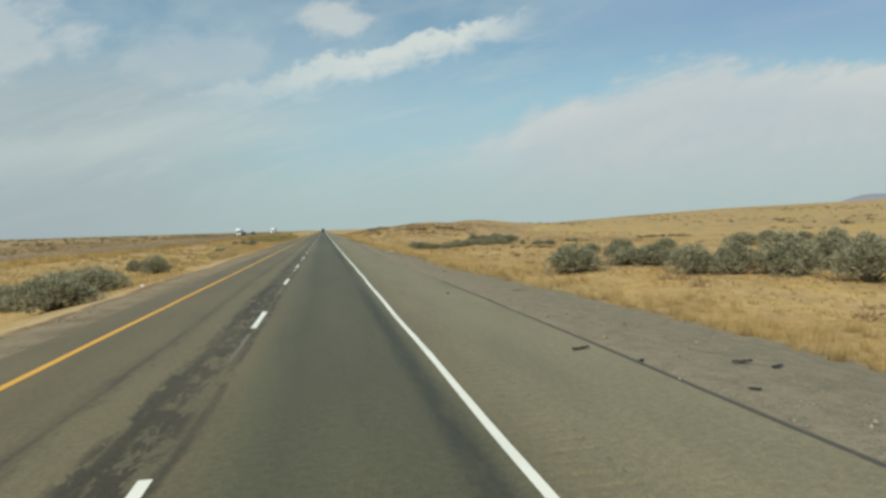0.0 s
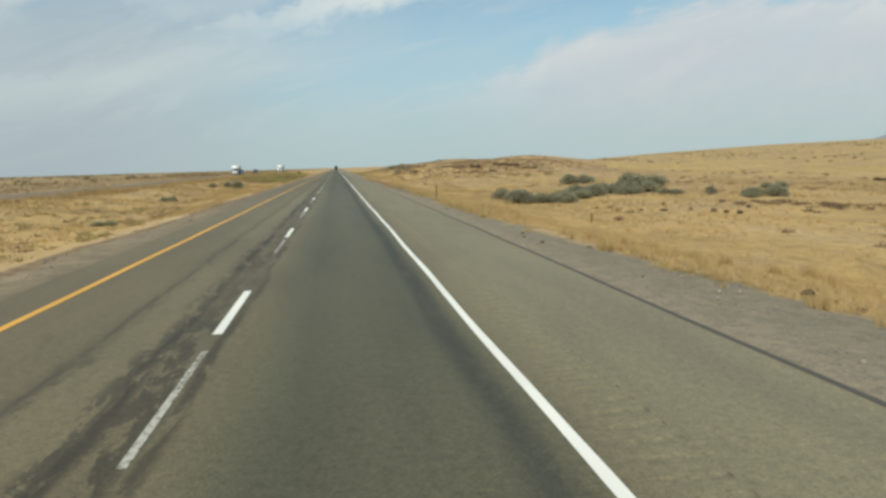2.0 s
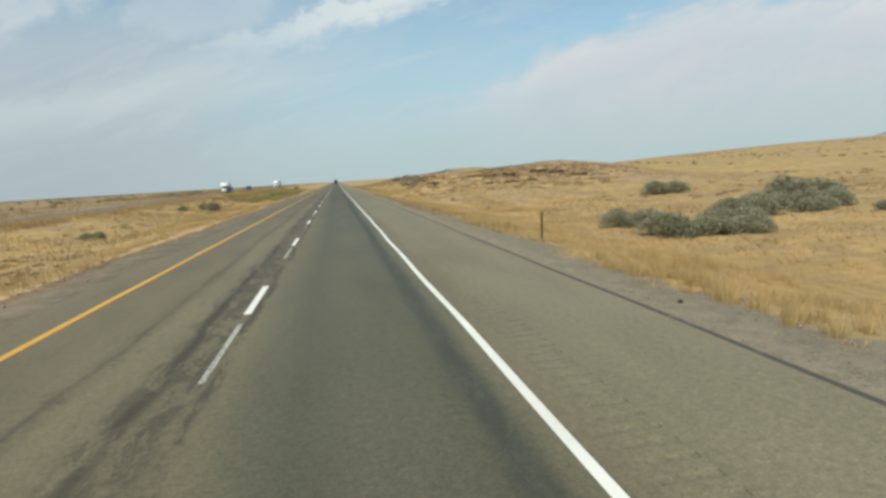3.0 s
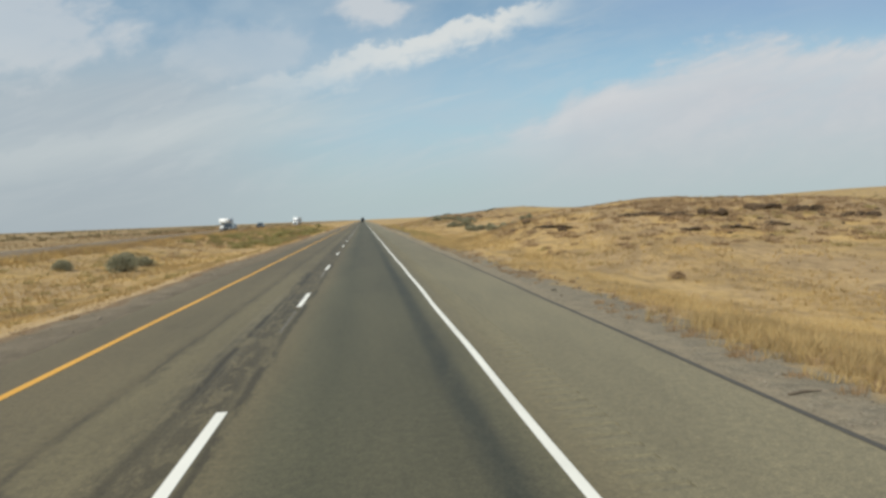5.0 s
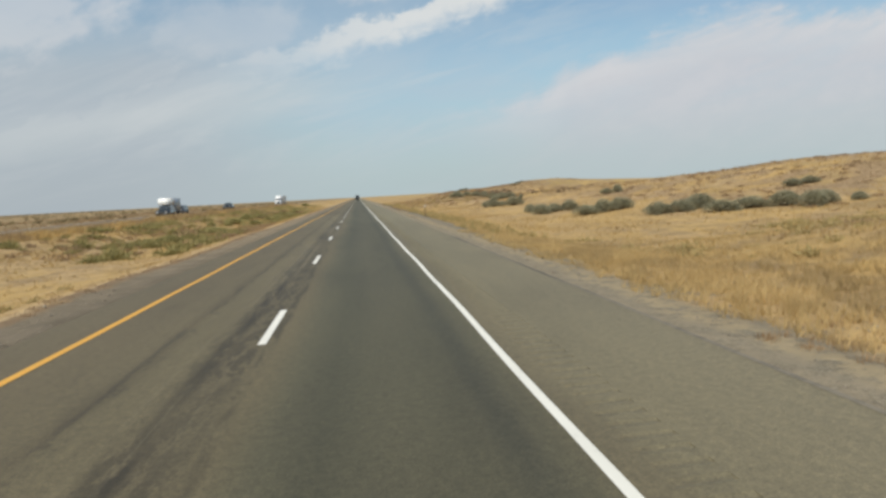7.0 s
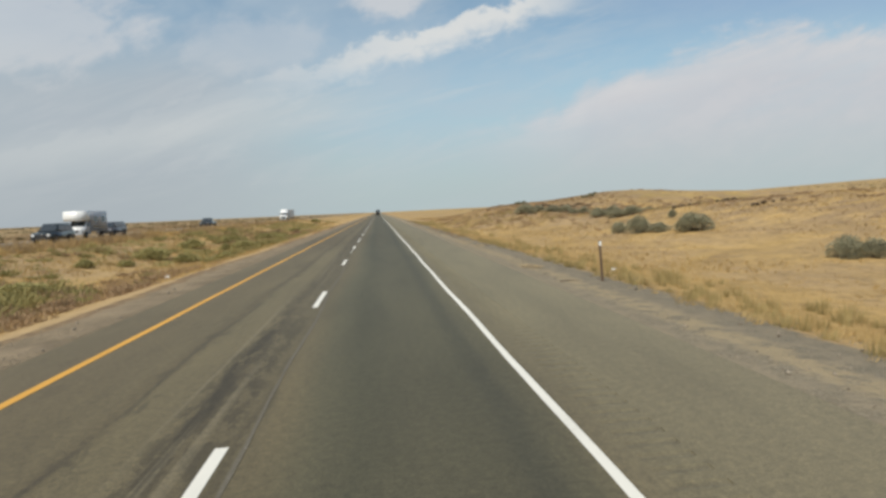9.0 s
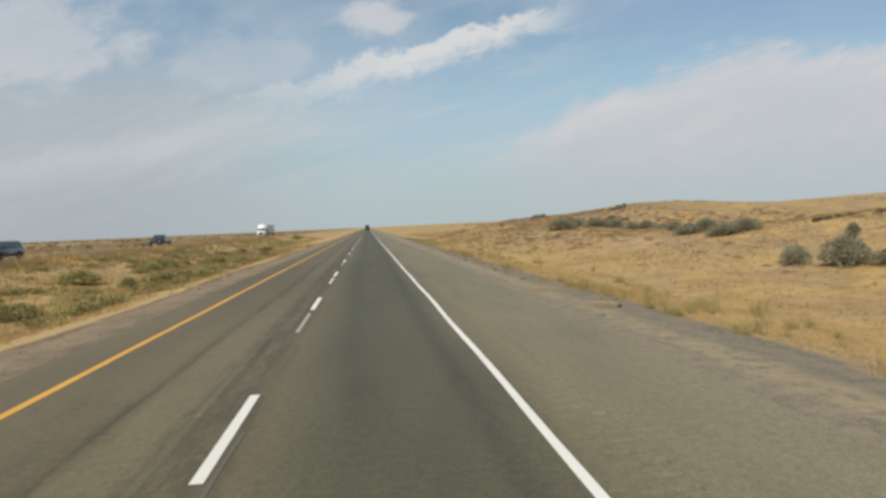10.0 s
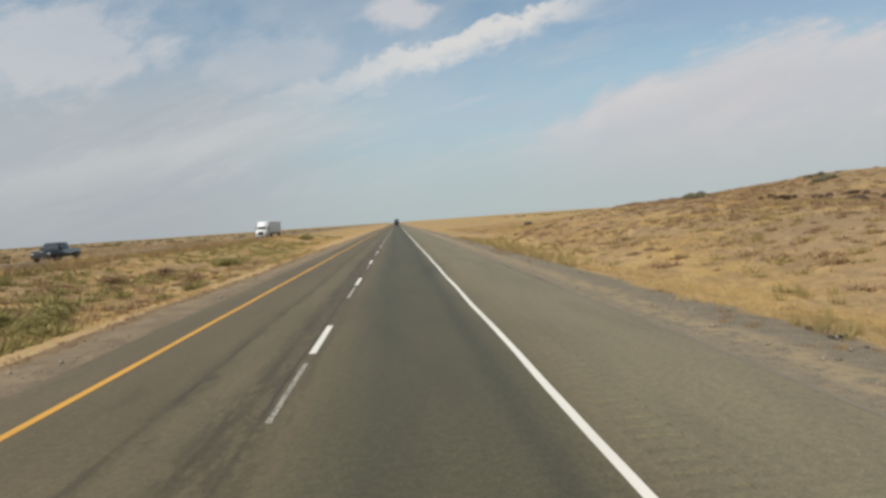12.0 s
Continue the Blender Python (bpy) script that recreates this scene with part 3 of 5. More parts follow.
# ---- mesh helpers ----
def mesh_of(name, bm, material, smooth=False):
    me = bpy.data.meshes.new(name)
    bm.to_mesh(me)
    bm.free()
    me.materials.append(material)
    if smooth:
        me.polygons.foreach_set("use_smooth", [True] * len(me.polygons))
    return me


def part(name, bm, material, parent, label="", smooth=False):
    ob = new(name, mesh_of(name, bm, material, smooth))
    ob.parent = parent
    return tagged(ob, label) if label else ob


def raw_mesh(name, verts, faces, material):
    """A mesh from numpy arrays of triangles or quads."""
    me = bpy.data.meshes.new(name)
    k = faces.shape[1]
    me.vertices.add(len(verts))
    me.vertices.foreach_set("co", np.asarray(verts, np.float32).ravel())
    me.loops.add(faces.size)
    me.loops.foreach_set("vertex_index", np.asarray(faces, np.int32).ravel())
    me.polygons.add(len(faces))
    me.polygons.foreach_set("loop_start", np.arange(0, faces.size, k, dtype=np.int32))
    me.polygons.foreach_set("loop_total", np.full(len(faces), k, np.int32))
    me.update(calc_edges=True)
    me.validate()
    me.materials.append(material)
    return me


def box(bm, x0, x1, y0, y1, z0, z1):
    vs = [bm.verts.new((x, y, z)) for z in (z0, z1) for y in (y0, y1) for x in (x0, x1)]
    for f in ((0, 2, 3, 1), (4, 5, 7, 6), (0, 1, 5, 4), (2, 6, 7, 3), (0, 4, 6, 2), (1, 3, 7, 5)):
        bm.faces.new([vs[i] for i in f])
    return vs


def soft_edges(bm, width, segments=2):
    bmesh.ops.bevel(bm, geom=list(bm.edges), offset=width, segments=segments, affect="EDGES", clamp_overlap=True)


def tube(bm, a, b, r0, r1, sides=6):
    a, b = Vector(a), Vector(b)
    q = (b - a).to_track_quat("Z", "Y").to_matrix()
    rings = []
    for c, r in ((a, r0), (b, r1)):
        rings.append([bm.verts.new(c + q @ Vector((math.cos(i * math.tau / sides) * r, math.sin(i * math.tau / sides) * r, 0))) for i in range(sides)])
    for i in range(sides):
        j = (i + 1) % sides
        bm.faces.new((rings[0][i], rings[0][j], rings[1][j], rings[1][i]))
    bm.faces.new(rings[1])
    bm.faces.new(rings[0][::-1])


def sstep(a, b, v):
    t = np.clip((v - a) / (b - a), 0.0, 1.0)
    return t * t * (3 - 2 * t)


# ---- the land ----
FAR = 17.5
HILLS = [(17, 30, 0.85, 17, 22), (20, 282, 0.9, 7, 14), (30, 157, 3.8, 22, 16), (14, 150, 0.8, 8, 14), (53, 212, 4.7, 20, 27), (38, 250, 2.35, 18, 25),
         (50, 328, 4.5, 22, 30), (24, 315, 2.1, 11, 40), (45, 400, 0.8, 25, 40), (95, 330, 3.4, 35, 40), (85, 225, 2.0, 25, 25), (130, 100, 1.5, 40, 50)]
WAVES = [(0.11, 0.23, 0.4), (0.31, -0.17, 1.9), (-0.19, 0.41, 3.1), (0.53, 0.37, 5.2)]
def ground_z(x, y):
    """Height of the land beside the road, the road's own top being zero."""
    x, y = np.asarray(x, float), np.asarray(y, float)
    r = -0.03 - 0.87 * sstep(3.6, 11.0, x) + 0.3 * sstep(14, 40, x) + 0.8 * sstep(40, 110, x) + FAR * sstep(90, 650, x) * (1 - 0.85 * sstep(1.0, 2.6, (y - 100) / np.maximum(x, 1.0)))
    for cx, cy, h, rx, ry in HILLS:
        r = r + h * sstep(4, 12, x) * np.exp(-((x - cx) / rx) ** 2 - ((y - cy) / ry) ** 2)
    far = 0.12 + 0.6 * sstep(120, 280, y)
    l = -0.03 - 0.9 * sstep(8.8, 16.0, -x) + (0.9 + far) * sstep(19, 31, -x) + 0.6 * sstep(45, 200, -x) + 0.4 * sstep(200, 600, -x)
    z = np.where(x > -3, r, l)
    n = sum(np.sin(a * x + b * y + c) for a, b, c in WAVES) * 0.045
    n = n + np.sin(0.043 * x + 0.061 * y + 1) * np.sin(0.057 * x - 0.037 * y) * 0.5 * sstep(22, 60, np.abs(x + 2) * np.where(x < 0, 0.5, 1))
    z = z + n * sstep(3, 9, np.abs(x + 2.5) - 5.5) * np.where((x > -44) & (x < -30.5), 0.0, 1.0)
    z = z + 0.14 * np.exp(-((x + 10.2) / 0.55) ** 2) * (0.6 + 0.4 * np.sin(y * 0.23)) + 0.07 * np.exp(-((x - 5.2) / 0.6) ** 2) * (0.5 + 0.5 * np.sin(y * 0.31))
    return np.where((x > -8.32) & (x < 3.1), -0.14, z)


def opposite_z(y):
    return 0.12 + 0.6 * sstep(120, 280, np.asarray(y, float)) + 0.04


def build_ground():
    xs = np.unique(np.concatenate([np.geomspace(60, 4700, 26), np.arange(20, 60, 2.0), np.arange(3.1, 20, 0.8), [3.0, -8.25, -8.4],
                                   -np.arange(8.4, 31, 0.9), -np.arange(31, 60, 2.5), -np.geomspace(60, 4700, 22)]))
    ys = np.unique(np.concatenate([-np.geomspace(30, 4600, 14), np.arange(-30, 440, 1.6), np.geomspace(440, 4800, 40)]))
    gx, gy = np.meshgrid(xs, ys)
    gz = ground_z(gx, gy)
    verts = np.stack([gx, gy, gz], -1).reshape(-1, 3)
    n = len(xs)
    i = (np.arange(len(ys) - 1)[:, None] * n + np.arange(n - 1)[None, :]).ravel()
    faces = np.stack([i, i + 1, i + n + 1, i + n], -1)
    ob = new("ground", raw_mesh("ground", verts, faces, M_GROUND))
    ob.data.polygons.foreach_set("use_smooth", [True] * len(ob.data.polygons))
    return tagged(ob, "wide dry golden grassland with bare soil and gravel verges", "ground", kind="structure")


def seam_x(y):
    """Where the pavement ends on the right, a sealed joint along it."""
    return 3.05 + 0.23 * (1 - float(sstep(16, 34, y))) + 0.03 * math.sin(y * 0.09 + 2.0) * float(sstep(40, 60, y))


def build_road():
    """Two lanes and both shoulders as one slab, with the milled rumble grooves beside the edge line."""
    far = np.concatenate([np.arange(-60, 480, 4.0), np.geomspace(480, 4700, 14)])
    bm = bmesh.new()
    for x0, x1 in ((-8.3, 0.36), (0.90, None)):
        rows = [[bm.verts.new((seam_x(y) - 0.03 if x is None else x, y, z)) for x, z in ((x0, -0.12), (x0, 0.0), (x1, 0.0), (x1, -0.12))] for y in far]
        for a, b in zip(rows, rows[1:]):
            for k in range(3):
                bm.faces.new((a[k], a[k + 1], b[k + 1], b[k]))
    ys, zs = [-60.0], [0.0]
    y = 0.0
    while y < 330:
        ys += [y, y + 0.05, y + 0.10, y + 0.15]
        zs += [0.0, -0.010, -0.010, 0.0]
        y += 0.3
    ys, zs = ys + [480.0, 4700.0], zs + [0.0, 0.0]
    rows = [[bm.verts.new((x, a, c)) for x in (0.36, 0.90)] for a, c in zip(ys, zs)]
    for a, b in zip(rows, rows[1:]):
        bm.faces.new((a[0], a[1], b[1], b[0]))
    return tagged(new("road", mesh_of("road", bm, M_ROAD)), "worn grey two-lane asphalt carriageway with stained wheel tracks", "road", kind="structure")


def build_markings(road):
    def strip(name, x, w, y0, y1, step, mat, label, wob=0.012, z=0.005):
        bm = bmesh.new()
        ys = np.concatenate([np.arange(y0, min(y1, 460), step), np.geomspace(460, y1, 12)]) if y1 > 460 else np.arange(y0, y1 + step, step)
        rows = []
        for y in ys:
            o = wob * math.sin(y * 0.7) + wob * math.sin(y * 0.19 + 1)
            o += seam_x(y) if name == "pavement_seam" else 0.0
            rows.append([bm.verts.new((x + o - w / 2 + random.uniform(-1, 1) * wob * 0.3, y, z)), bm.verts.new((x + o + w / 2 + random.uniform(-1, 1) * wob * 0.3, y, z))])
        for a, b in zip(rows, rows[1:]):
            bm.faces.new((a[0], a[1], b[1], b[0]))
        return part(name, bm, mat, road, label)
    strip("white_edge_line", 0.0, 0.12, -60, 4600, 1.0, M_WHITE, "solid white edge line")
    strip("yellow_edge_line", -7.06, 0.16, -60, 4600, 1.0, M_YELLOW, "solid yellow edge line", 0.008)
    for y0, y1 in ((-60, 25), (47, 140)):
        strip("pavement_seam", 0.0, 0.10, y0, y1, 0.35, M_TAR, "black sealed pavement joint", 0.012, 0.004)
    for y0, y1 in ((25, 47), (140, 184), (240, 460)):
        strip("pavement_seam", 0.0, 0.10, y0, y1, 0.35, M_SEAM, "dusty brown pavement joint", 0.012, 0.004)
    strip("paint_ghost", -3.47, 0.05, 186, 224, 0.5, M_FAINT, "ghost of an older painted line", 0.03)
    def dash(length, width):
        bm = bmesh.new()
        vs = box(bm, -width / 2, width / 2, 0, length, 0.0, 0.005)
        return bm
    fresh = mesh_of("lane_dash", dash(3.05, 0.14), M_WHITE)
    old = mesh_of("faded_dash", dash(3.1, 0.085), M_OLD)
    worn = mesh_of("faded_dash", dash(3.1, 0.115), M_WORN)
    faint = mesh_of("faint_dash", dash(3.1, 0.075), M_FAINT)
    for k in range(-3, 46):
        y = 3.14 + 12.192 * k
        for name, me, at in (("lane_dash", fresh, y), ("faded_dash", old if 3 <= k <= 9 or k >= 19 else faint, y - 3.9)):
            if name == "faded_dash" and 12 <= k <= 18:
                continue
            ob = new(name, worn if name == "faded_dash" and k == 20 else me)
            ob.parent, ob.location = road, (-3.66, at, 0.0)


def build_opposite():
    ys = np.concatenate([np.arange(-60, 700, 10.0), np.geomspace(700, 4600, 12)])
    bm = bmesh.new()
    rows = [[bm.verts.new((x, y, float(opposite_z(y)) + dz)) for x, dz in ((-42.6, -0.3), (-42.4, 0), (-32.1, 0), (-31.9, -0.3))] for y in ys]
    for a, b in zip(rows, rows[1:]):
        for k in range(3):
            bm.faces.new((a[k], a[k + 1], b[k + 1], b[k]))
    ob = tagged(new("road_opposite", mesh_of("road_opposite", bm, M_OPP)), "grey asphalt carriageway across the grassy median", "road", kind="structure")
    for name, x, mat in (("white_edge_line", -40.8, M_WHITE), ("yellow_edge_line", -33.0, M_YELLOW)):
        bm = bmesh.new()
        rows = [[bm.verts.new((x + d, y, float(opposite_z(y)) + 0.006)) for d in (-0.08, 0.08)] for y in ys]
        for a, b in zip(rows, rows[1:]):
            bm.faces.new((a[0], a[1], b[1], b[0]))
        part(name, bm, mat, ob)


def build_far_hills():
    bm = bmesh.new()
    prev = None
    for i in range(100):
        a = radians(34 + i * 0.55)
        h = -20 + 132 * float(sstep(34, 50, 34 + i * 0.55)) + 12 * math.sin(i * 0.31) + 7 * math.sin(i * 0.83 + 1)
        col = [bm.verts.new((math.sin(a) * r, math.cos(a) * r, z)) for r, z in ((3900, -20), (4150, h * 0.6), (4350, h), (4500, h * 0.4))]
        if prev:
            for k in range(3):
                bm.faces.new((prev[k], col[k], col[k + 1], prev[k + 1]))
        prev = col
    tagged(new("backdrop_hills", mesh_of("backdrop_hills", bm, M_FAR, True)), "low lilac-grey hills on the far horizon, haze in their colour", "hills", kind="structure")


def plain_asphalt():
    m, nt, b = surface("opposite asphalt", 0.9)
    pos = position(nt)
    c = ramp_of(nt, grain(nt, pos, 0.6, 6, 0.65, 0.2, (1, 0.2, 1)), [(0.3, (0.155, 0.116, 0.076)), (0.7, (0.215, 0.163, 0.108))])
    link(nt, c, b.inputs["Base Color"])
    b.inputs["Specular IOR Level"].default_value = 0.1
    return m


M_OPP = plain_asphalt()
build_ground()
road = build_road()
build_markings(road)
build_opposite()
build_far_hills()

# ---- plants ----
rng = np.random.default_rng(7)


def lattice(x, y, seed):
    """Smooth random values between 0 and 1 over the plan, one lattice cell a unit."""
    i, j = np.floor(x), np.floor(y)
    u, v = x - i, y - j
    u, v = u * u * (3 - 2 * u), v * v * (3 - 2 * v)
    def at(a, b):
        h = np.sin((i + a) * 127.1 + (j + b) * 311.7 + seed * 74.7) * 43758.5453
        return h - np.floor(h)
    return (at(0, 0) * (1 - u) + at(1, 0) * u) * (1 - v) + (at(0, 1) * (1 - u) + at(1, 1) * u) * v


def patches(x, y, seed):
    return 0.5 * lattice(x * 0.11, y * 0.08, seed) + 0.3 * lattice(x * 0.37, y * 0.29, seed + 1) + 0.2 * lattice(x * 1.3, y * 1.0, seed + 2)


def verge_edge(y):
    """Where the gravel gives way to grass on the right."""
    y = np.asarray(y, float)
    return 5.9 + 2.0 * (1 - sstep(10, 36, y)) - 1.25 * sstep(52, 64, y) + 1.1 * sstep(165, 212, y)


def blades_at(r, x, y, h, blades, width, spread, lean_most):
    """Bent triangles for blades, rooted round each spot."""
    n = len(x)
    base = np.repeat(np.stack([x, y, ground_z(x, y) - 0.02], -1), blades, 0)
    bh = np.repeat(h, blades) * r.uniform(0.55, 1.1, n * blades)
    a = r.uniform(0, math.tau, n * blades)
    lean = r.uniform(0.05, lean_most, n * blades)
    root = base + np.stack([np.cos(a), np.sin(a), 0 * a], -1) * r.uniform(0, spread, n * blades)[:, None]
    w = width * r.uniform(0.6, 1.3, n * blades)
    side = np.stack([-np.sin(a + 0.6), np.cos(a + 0.6), 0 * a], -1) * w[:, None] / 2
    tip = root + np.stack([np.cos(a) * lean * bh, np.sin(a) * lean * bh, bh], -1)
    return np.stack([root - side, root + side, tip], 1).reshape(-1, 3)


def grass_field(name, label, count, xr, yr, height, width, blades, material, keep=0.35, thin=0.0, seed=1):
    """Tufts of dry blades scattered over a stretch of land in uneven patches, rooted on it."""
    x, y = rng.uniform(*xr, count), rng.uniform(*yr, count)
    ragged = 2.4 * (patches(x * 2.0, y * 1.6, 40) - 0.5) + 0.9 * (lattice(x * 2.1, y * 1.3, 44) - 0.5)
    x0 = np.where(x > 0, verge_edge(y), -11.6 - 0.9 * np.sin(y * 0.13) - 0.6 * np.sin(y * 0.41)) + ragged
    gone = np.where(x > 0, x - x0, x0 - x)
    out = gone > rng.exponential(0.4, count) - 0.25
    # thickest beside the verge, thinning out with distance from it
    out &= rng.uniform(0, 1, count) < 1 - thin * sstep(2.0, 6.5, gone)
    out &= (x < 0) | (x > 12.6) | (rng.uniform(0, 1, count) < 1 - 0.6 * sstep(236, 268, y))
    out &= (x > -31.7) | (x < -42.8)
    ok = out & (patches(x, y, seed) + rng.uniform(-0.12, 0.12, count) > keep)
    x, y, gone = x[ok], y[ok], gone[ok]
    n = len(x)
    h = height * rng.uniform(0.5, 1.25, n) * (0.35 + 1.3 * patches(x * 2.5, y * 2.0, seed + 9)) * (1 - 0.35 * (thin > 0) * sstep(1.5, 5.5, gone))
    if thin > 0:
        h = h * (0.50 + 0.5 * sstep(58, 100, y) * (1 - sstep(158, 195, y)))
    verts = blades_at(rng, x, y, h, blades, width, 0.12 * height / 0.4, 0.75)
    return tagged(new(name, raw_mesh(name, verts, np.arange(len(verts)).reshape(-1, 3), material)), label, "grass", kind="stuff")


def tuft_field(name, label, count, band, yr, height, blades, material, seed):
    """Upright bunches of grass standing apart along the verge, band metres behind its edge."""
    r = np.random.default_rng(seed)
    y = r.uniform(*yr, count)
    x = verge_edge(y) + band[0] + (band[1] - band[0]) * r.uniform(0, 1, count) ** 1.6
    ok = patches(x * 1.5, y * 1.5, seed) > 0.45
    x, y = x[ok], y[ok]
    verts = blades_at(r, x, y, height * r.uniform(0.45, 1.2, len(x)), blades, 0.016, 0.17, 0.5)
    return tagged(new(name, raw_mesh(name, verts, np.arange(len(verts)).reshape(-1, 3), material)), label, "grass", kind="stuff")


grass_field("dry_grass", "dense golden dry grass along the gravel verge", 210000, (4.0, 15.0), (2, 340), 0.29, 0.015, 8, M_GRASS, 0.36, 0.70, 1)
grass_field("straw_grass", "bleached dry straw on the open slope", 70000, (11, 52), (8, 430), 0.20, 0.045, 6, M_GRASS_PALE, 0.46, 0.0, 2)
grass_field("median_grass", "dry golden grass in the wide median", 38000, (-18, -10.6), (4, 340), 0.20, 0.018, 6, M_GRASS_PALE, 0.52, 0.0, 3)
grass_field("median_straw", "bleached dry grass across the median", 40000, (-31.5, -16), (10, 420), 0.24, 0.045, 6, M_GRASS_PALE, 0.48, 0.0, 4)
grass_field("verge_grass", "tall dry grass along the opposite carriageway", 16000, (-31.7, -28), (5, 420), 0.62, 0.05, 6, M_GRASS_PALE, 0.46, 0.0, 5)
grass_field("far_grass", "sparse dry grass beyond the opposite carriageway", 16000, (-75, -43), (20, 420), 0.35, 0.10, 4, M_DEAD, 0.44, 0.0, 6)
tuft_field("grass_tufts", "upright olive bunches of grass along the gravel verge", 900, (-0.2, 4.5), (185, 330), 0.42, 60, M_TUFT, 61)
tuft_field("grass_tufts", "upright straw bunches of grass along the gravel verge", 700, (-0.2, 4.0), (2, 95), 0.42, 60, M_GRASS, 62)
tuft_field("verge_weeds", "dead reddish weeds along the edge of the gravel", 420, (-0.8, 0.9), (95, 160), 0.15, 40, M_DEAD, 63)
tuft_field("verge_weeds", "dead brown weeds in the gravel beside the grass", 380, (-1.3, 2.0), (240, 330), 0.16, 40, M_DEAD, 64)


def scrub(name, label, count, xr, yr, size, material, seed, thick, k=26, leaf=0.16, flat=0.55):
    """Low uncounted clumps of scrub, gathered in drifts, as one mesh of small leaf blades."""
    r = np.random.default_rng(seed)
    x, y = r.uniform(*xr, count), r.uniform(*yr, count)
    drift = np.sin(0.045 * x + 0.021 * y + seed) * np.sin(0.017 * x - 0.052 * y + 2 * seed) + 0.5 * np.sin(0.21 * x + 0.13 * y) * np.sin(0.11 * y - 0.19 * x)
    ok = drift + r.uniform(-0.3, 0.3, count) > thick
    x, y = x[ok], y[ok]
    n = len(x)
    s = size * r.uniform(0.35, 1.5, n)
    c = np.repeat(np.stack([x, y, ground_z(x, y) - 0.03], -1), k, 0)
    ss = np.repeat(s, k)
    d = r.normal(size=(n * k, 3))
    d /= np.linalg.norm(d, axis=1)[:, None]
    d[:, 2] = np.abs(d[:, 2])
    reach = np.repeat(r.uniform(0.6, 1.0, n), k) * r.uniform(0.1, 1.0, n * k)
    oval = np.stack([np.repeat(r.uniform(0.8, 1.7, n), k), np.ones(n * k), np.full(n * k, flat)], -1)
    p = c + d * (ss * reach)[:, None] * oval
    e = np.cross(d, r.normal(size=(n * k, 3)))
    e /= np.linalg.norm(e, axis=1)[:, None]
    lean = d * np.array([1, 1, 0.7]) + np.array([0, 0, 0.45]) + r.normal(size=(n * k, 3)) * 0.5
    v = np.stack([p - e * (ss * leaf)[:, None], p + e * (ss * leaf)[:, None], p + lean * (ss * (0.12 + leaf))[:, None]], 1).reshape(-1, 3)
    return tagged(new(name, raw_mesh(name, v, np.arange(len(v)).reshape(-1, 3), material)), label, "scrub", kind="stuff")


scrub("brown_scrub", "low brown scrub scattered over the dry slope", 1500, (12, 60), (10, 188), 0.42, M_DEAD, 3, 0.25, 80, 0.07, 0.5)
scrub("brown_scrub", "low brown scrub scattered over the dry slope", 1500, (12, 60), (236, 430), 0.42, M_DEAD, 3, 0.25, 80, 0.07, 0.5)
scrub("ridge_scrub", "brown scrub thick along the tops of the rises", 2600, (28, 66), (130, 345), 0.45, M_DEAD, 9, -0.1, 70, 0.08, 0.3)
scrub("slope_scrub", "dead brown growth over the broken slope", 800, (16, 44), (145, 178), 0.38, M_DEAD, 29, -0.5, 70, 0.075, 0.32)
scrub("crest_scrub", "brown scrub along the crest of the last rise", 1500, (22, 62), (292, 345), 0.45, M_DEAD, 23, -0.2, 70, 0.08, 0.35)
scrub("far_scrub", "far drifts of low olive scrub on the plain", 5000, (78, 420), (40, 900), 0.95, M_SCRUB, 4, 0.25)
scrub("left_scrub", "brown scrub on the land across the far carriageway", 7000, (-330, -44), (20, 800), 0.9, M_SCRUB, 5, 0.2)
scrub("median_green", "patches of yellow-green weeds in the median", 800, (-29, -16), (196, 240), 0.42, M_RABBIT, 11, 0.05, 110, 0.06, 0.6)
scrub("median_green", "patches of yellow-green weeds in the median", 1100, (-28, -14.5), (240, 350), 0.44, M_RABBIT, 12, 0.15, 110, 0.06, 0.6)
scrub("roadside_brush", "dull pinkish-brown brush beside the passing lane", 260, (-18, -11.6), (208, 234), 0.4, M_DEAD, 41, -0.9, 90, 0.06, 0.5)
scrub("median_scrub", "low dead scrub in the median", 600, (-31, -13.5), (10, 190), 0.4, M_DEAD, 6, 0.3, 70, 0.08, 0.4)
scrub("median_brush", "grey-brown dead brush between the weeds of the median", 900, (-27, -13), (188, 335), 0.5, M_DEAD, 21, 0.2, 80, 0.07, 0.6)
scrub("dead_patch", "loose dead brown growth over bare soil", 330, (15, 29), (70, 81), 0.36, M_BRUSH, 15, -0.9, 110, 0.055, 0.45)
scrub("ledge_brush", "dark dead brush caught among the basalt", 140, (16, 38), (143, 153), 0.35, M_DEAD, 17, -0.9, 80, 0.07, 0.4)
scrub("olive_brush", "soft olive-brown brush over the near hillside", 750, (8.5, 36), (136, 184), 0.46, M_TUFT, 33, -0.2, 90, 0.06, 0.45)
scrub("olive_brush", "soft olive-brown brush over the last hillside", 1300, (9, 42), (256, 335), 0.42, M_TUFT, 34, -0.2, 90, 0.06, 0.5)
scrub("hill_brush", "dull brown brush over the near hillside", 480, (9, 34), (138, 162), 0.5, M_DEAD, 43, -0.3, 90, 0.06, 0.35)
scrub("dusty_brush", "dull brown brush over the last hillside", 900, (10, 44), (258, 335), 0.5, M_DEAD, 35, 0.0, 90, 0.06, 0.35)
scrub("median_mix", "low olive and straw brush across the median", 1500, (-29, -11.8), (40, 335), 0.42, M_TUFT, 36, 0.05, 90, 0.06, 0.5)
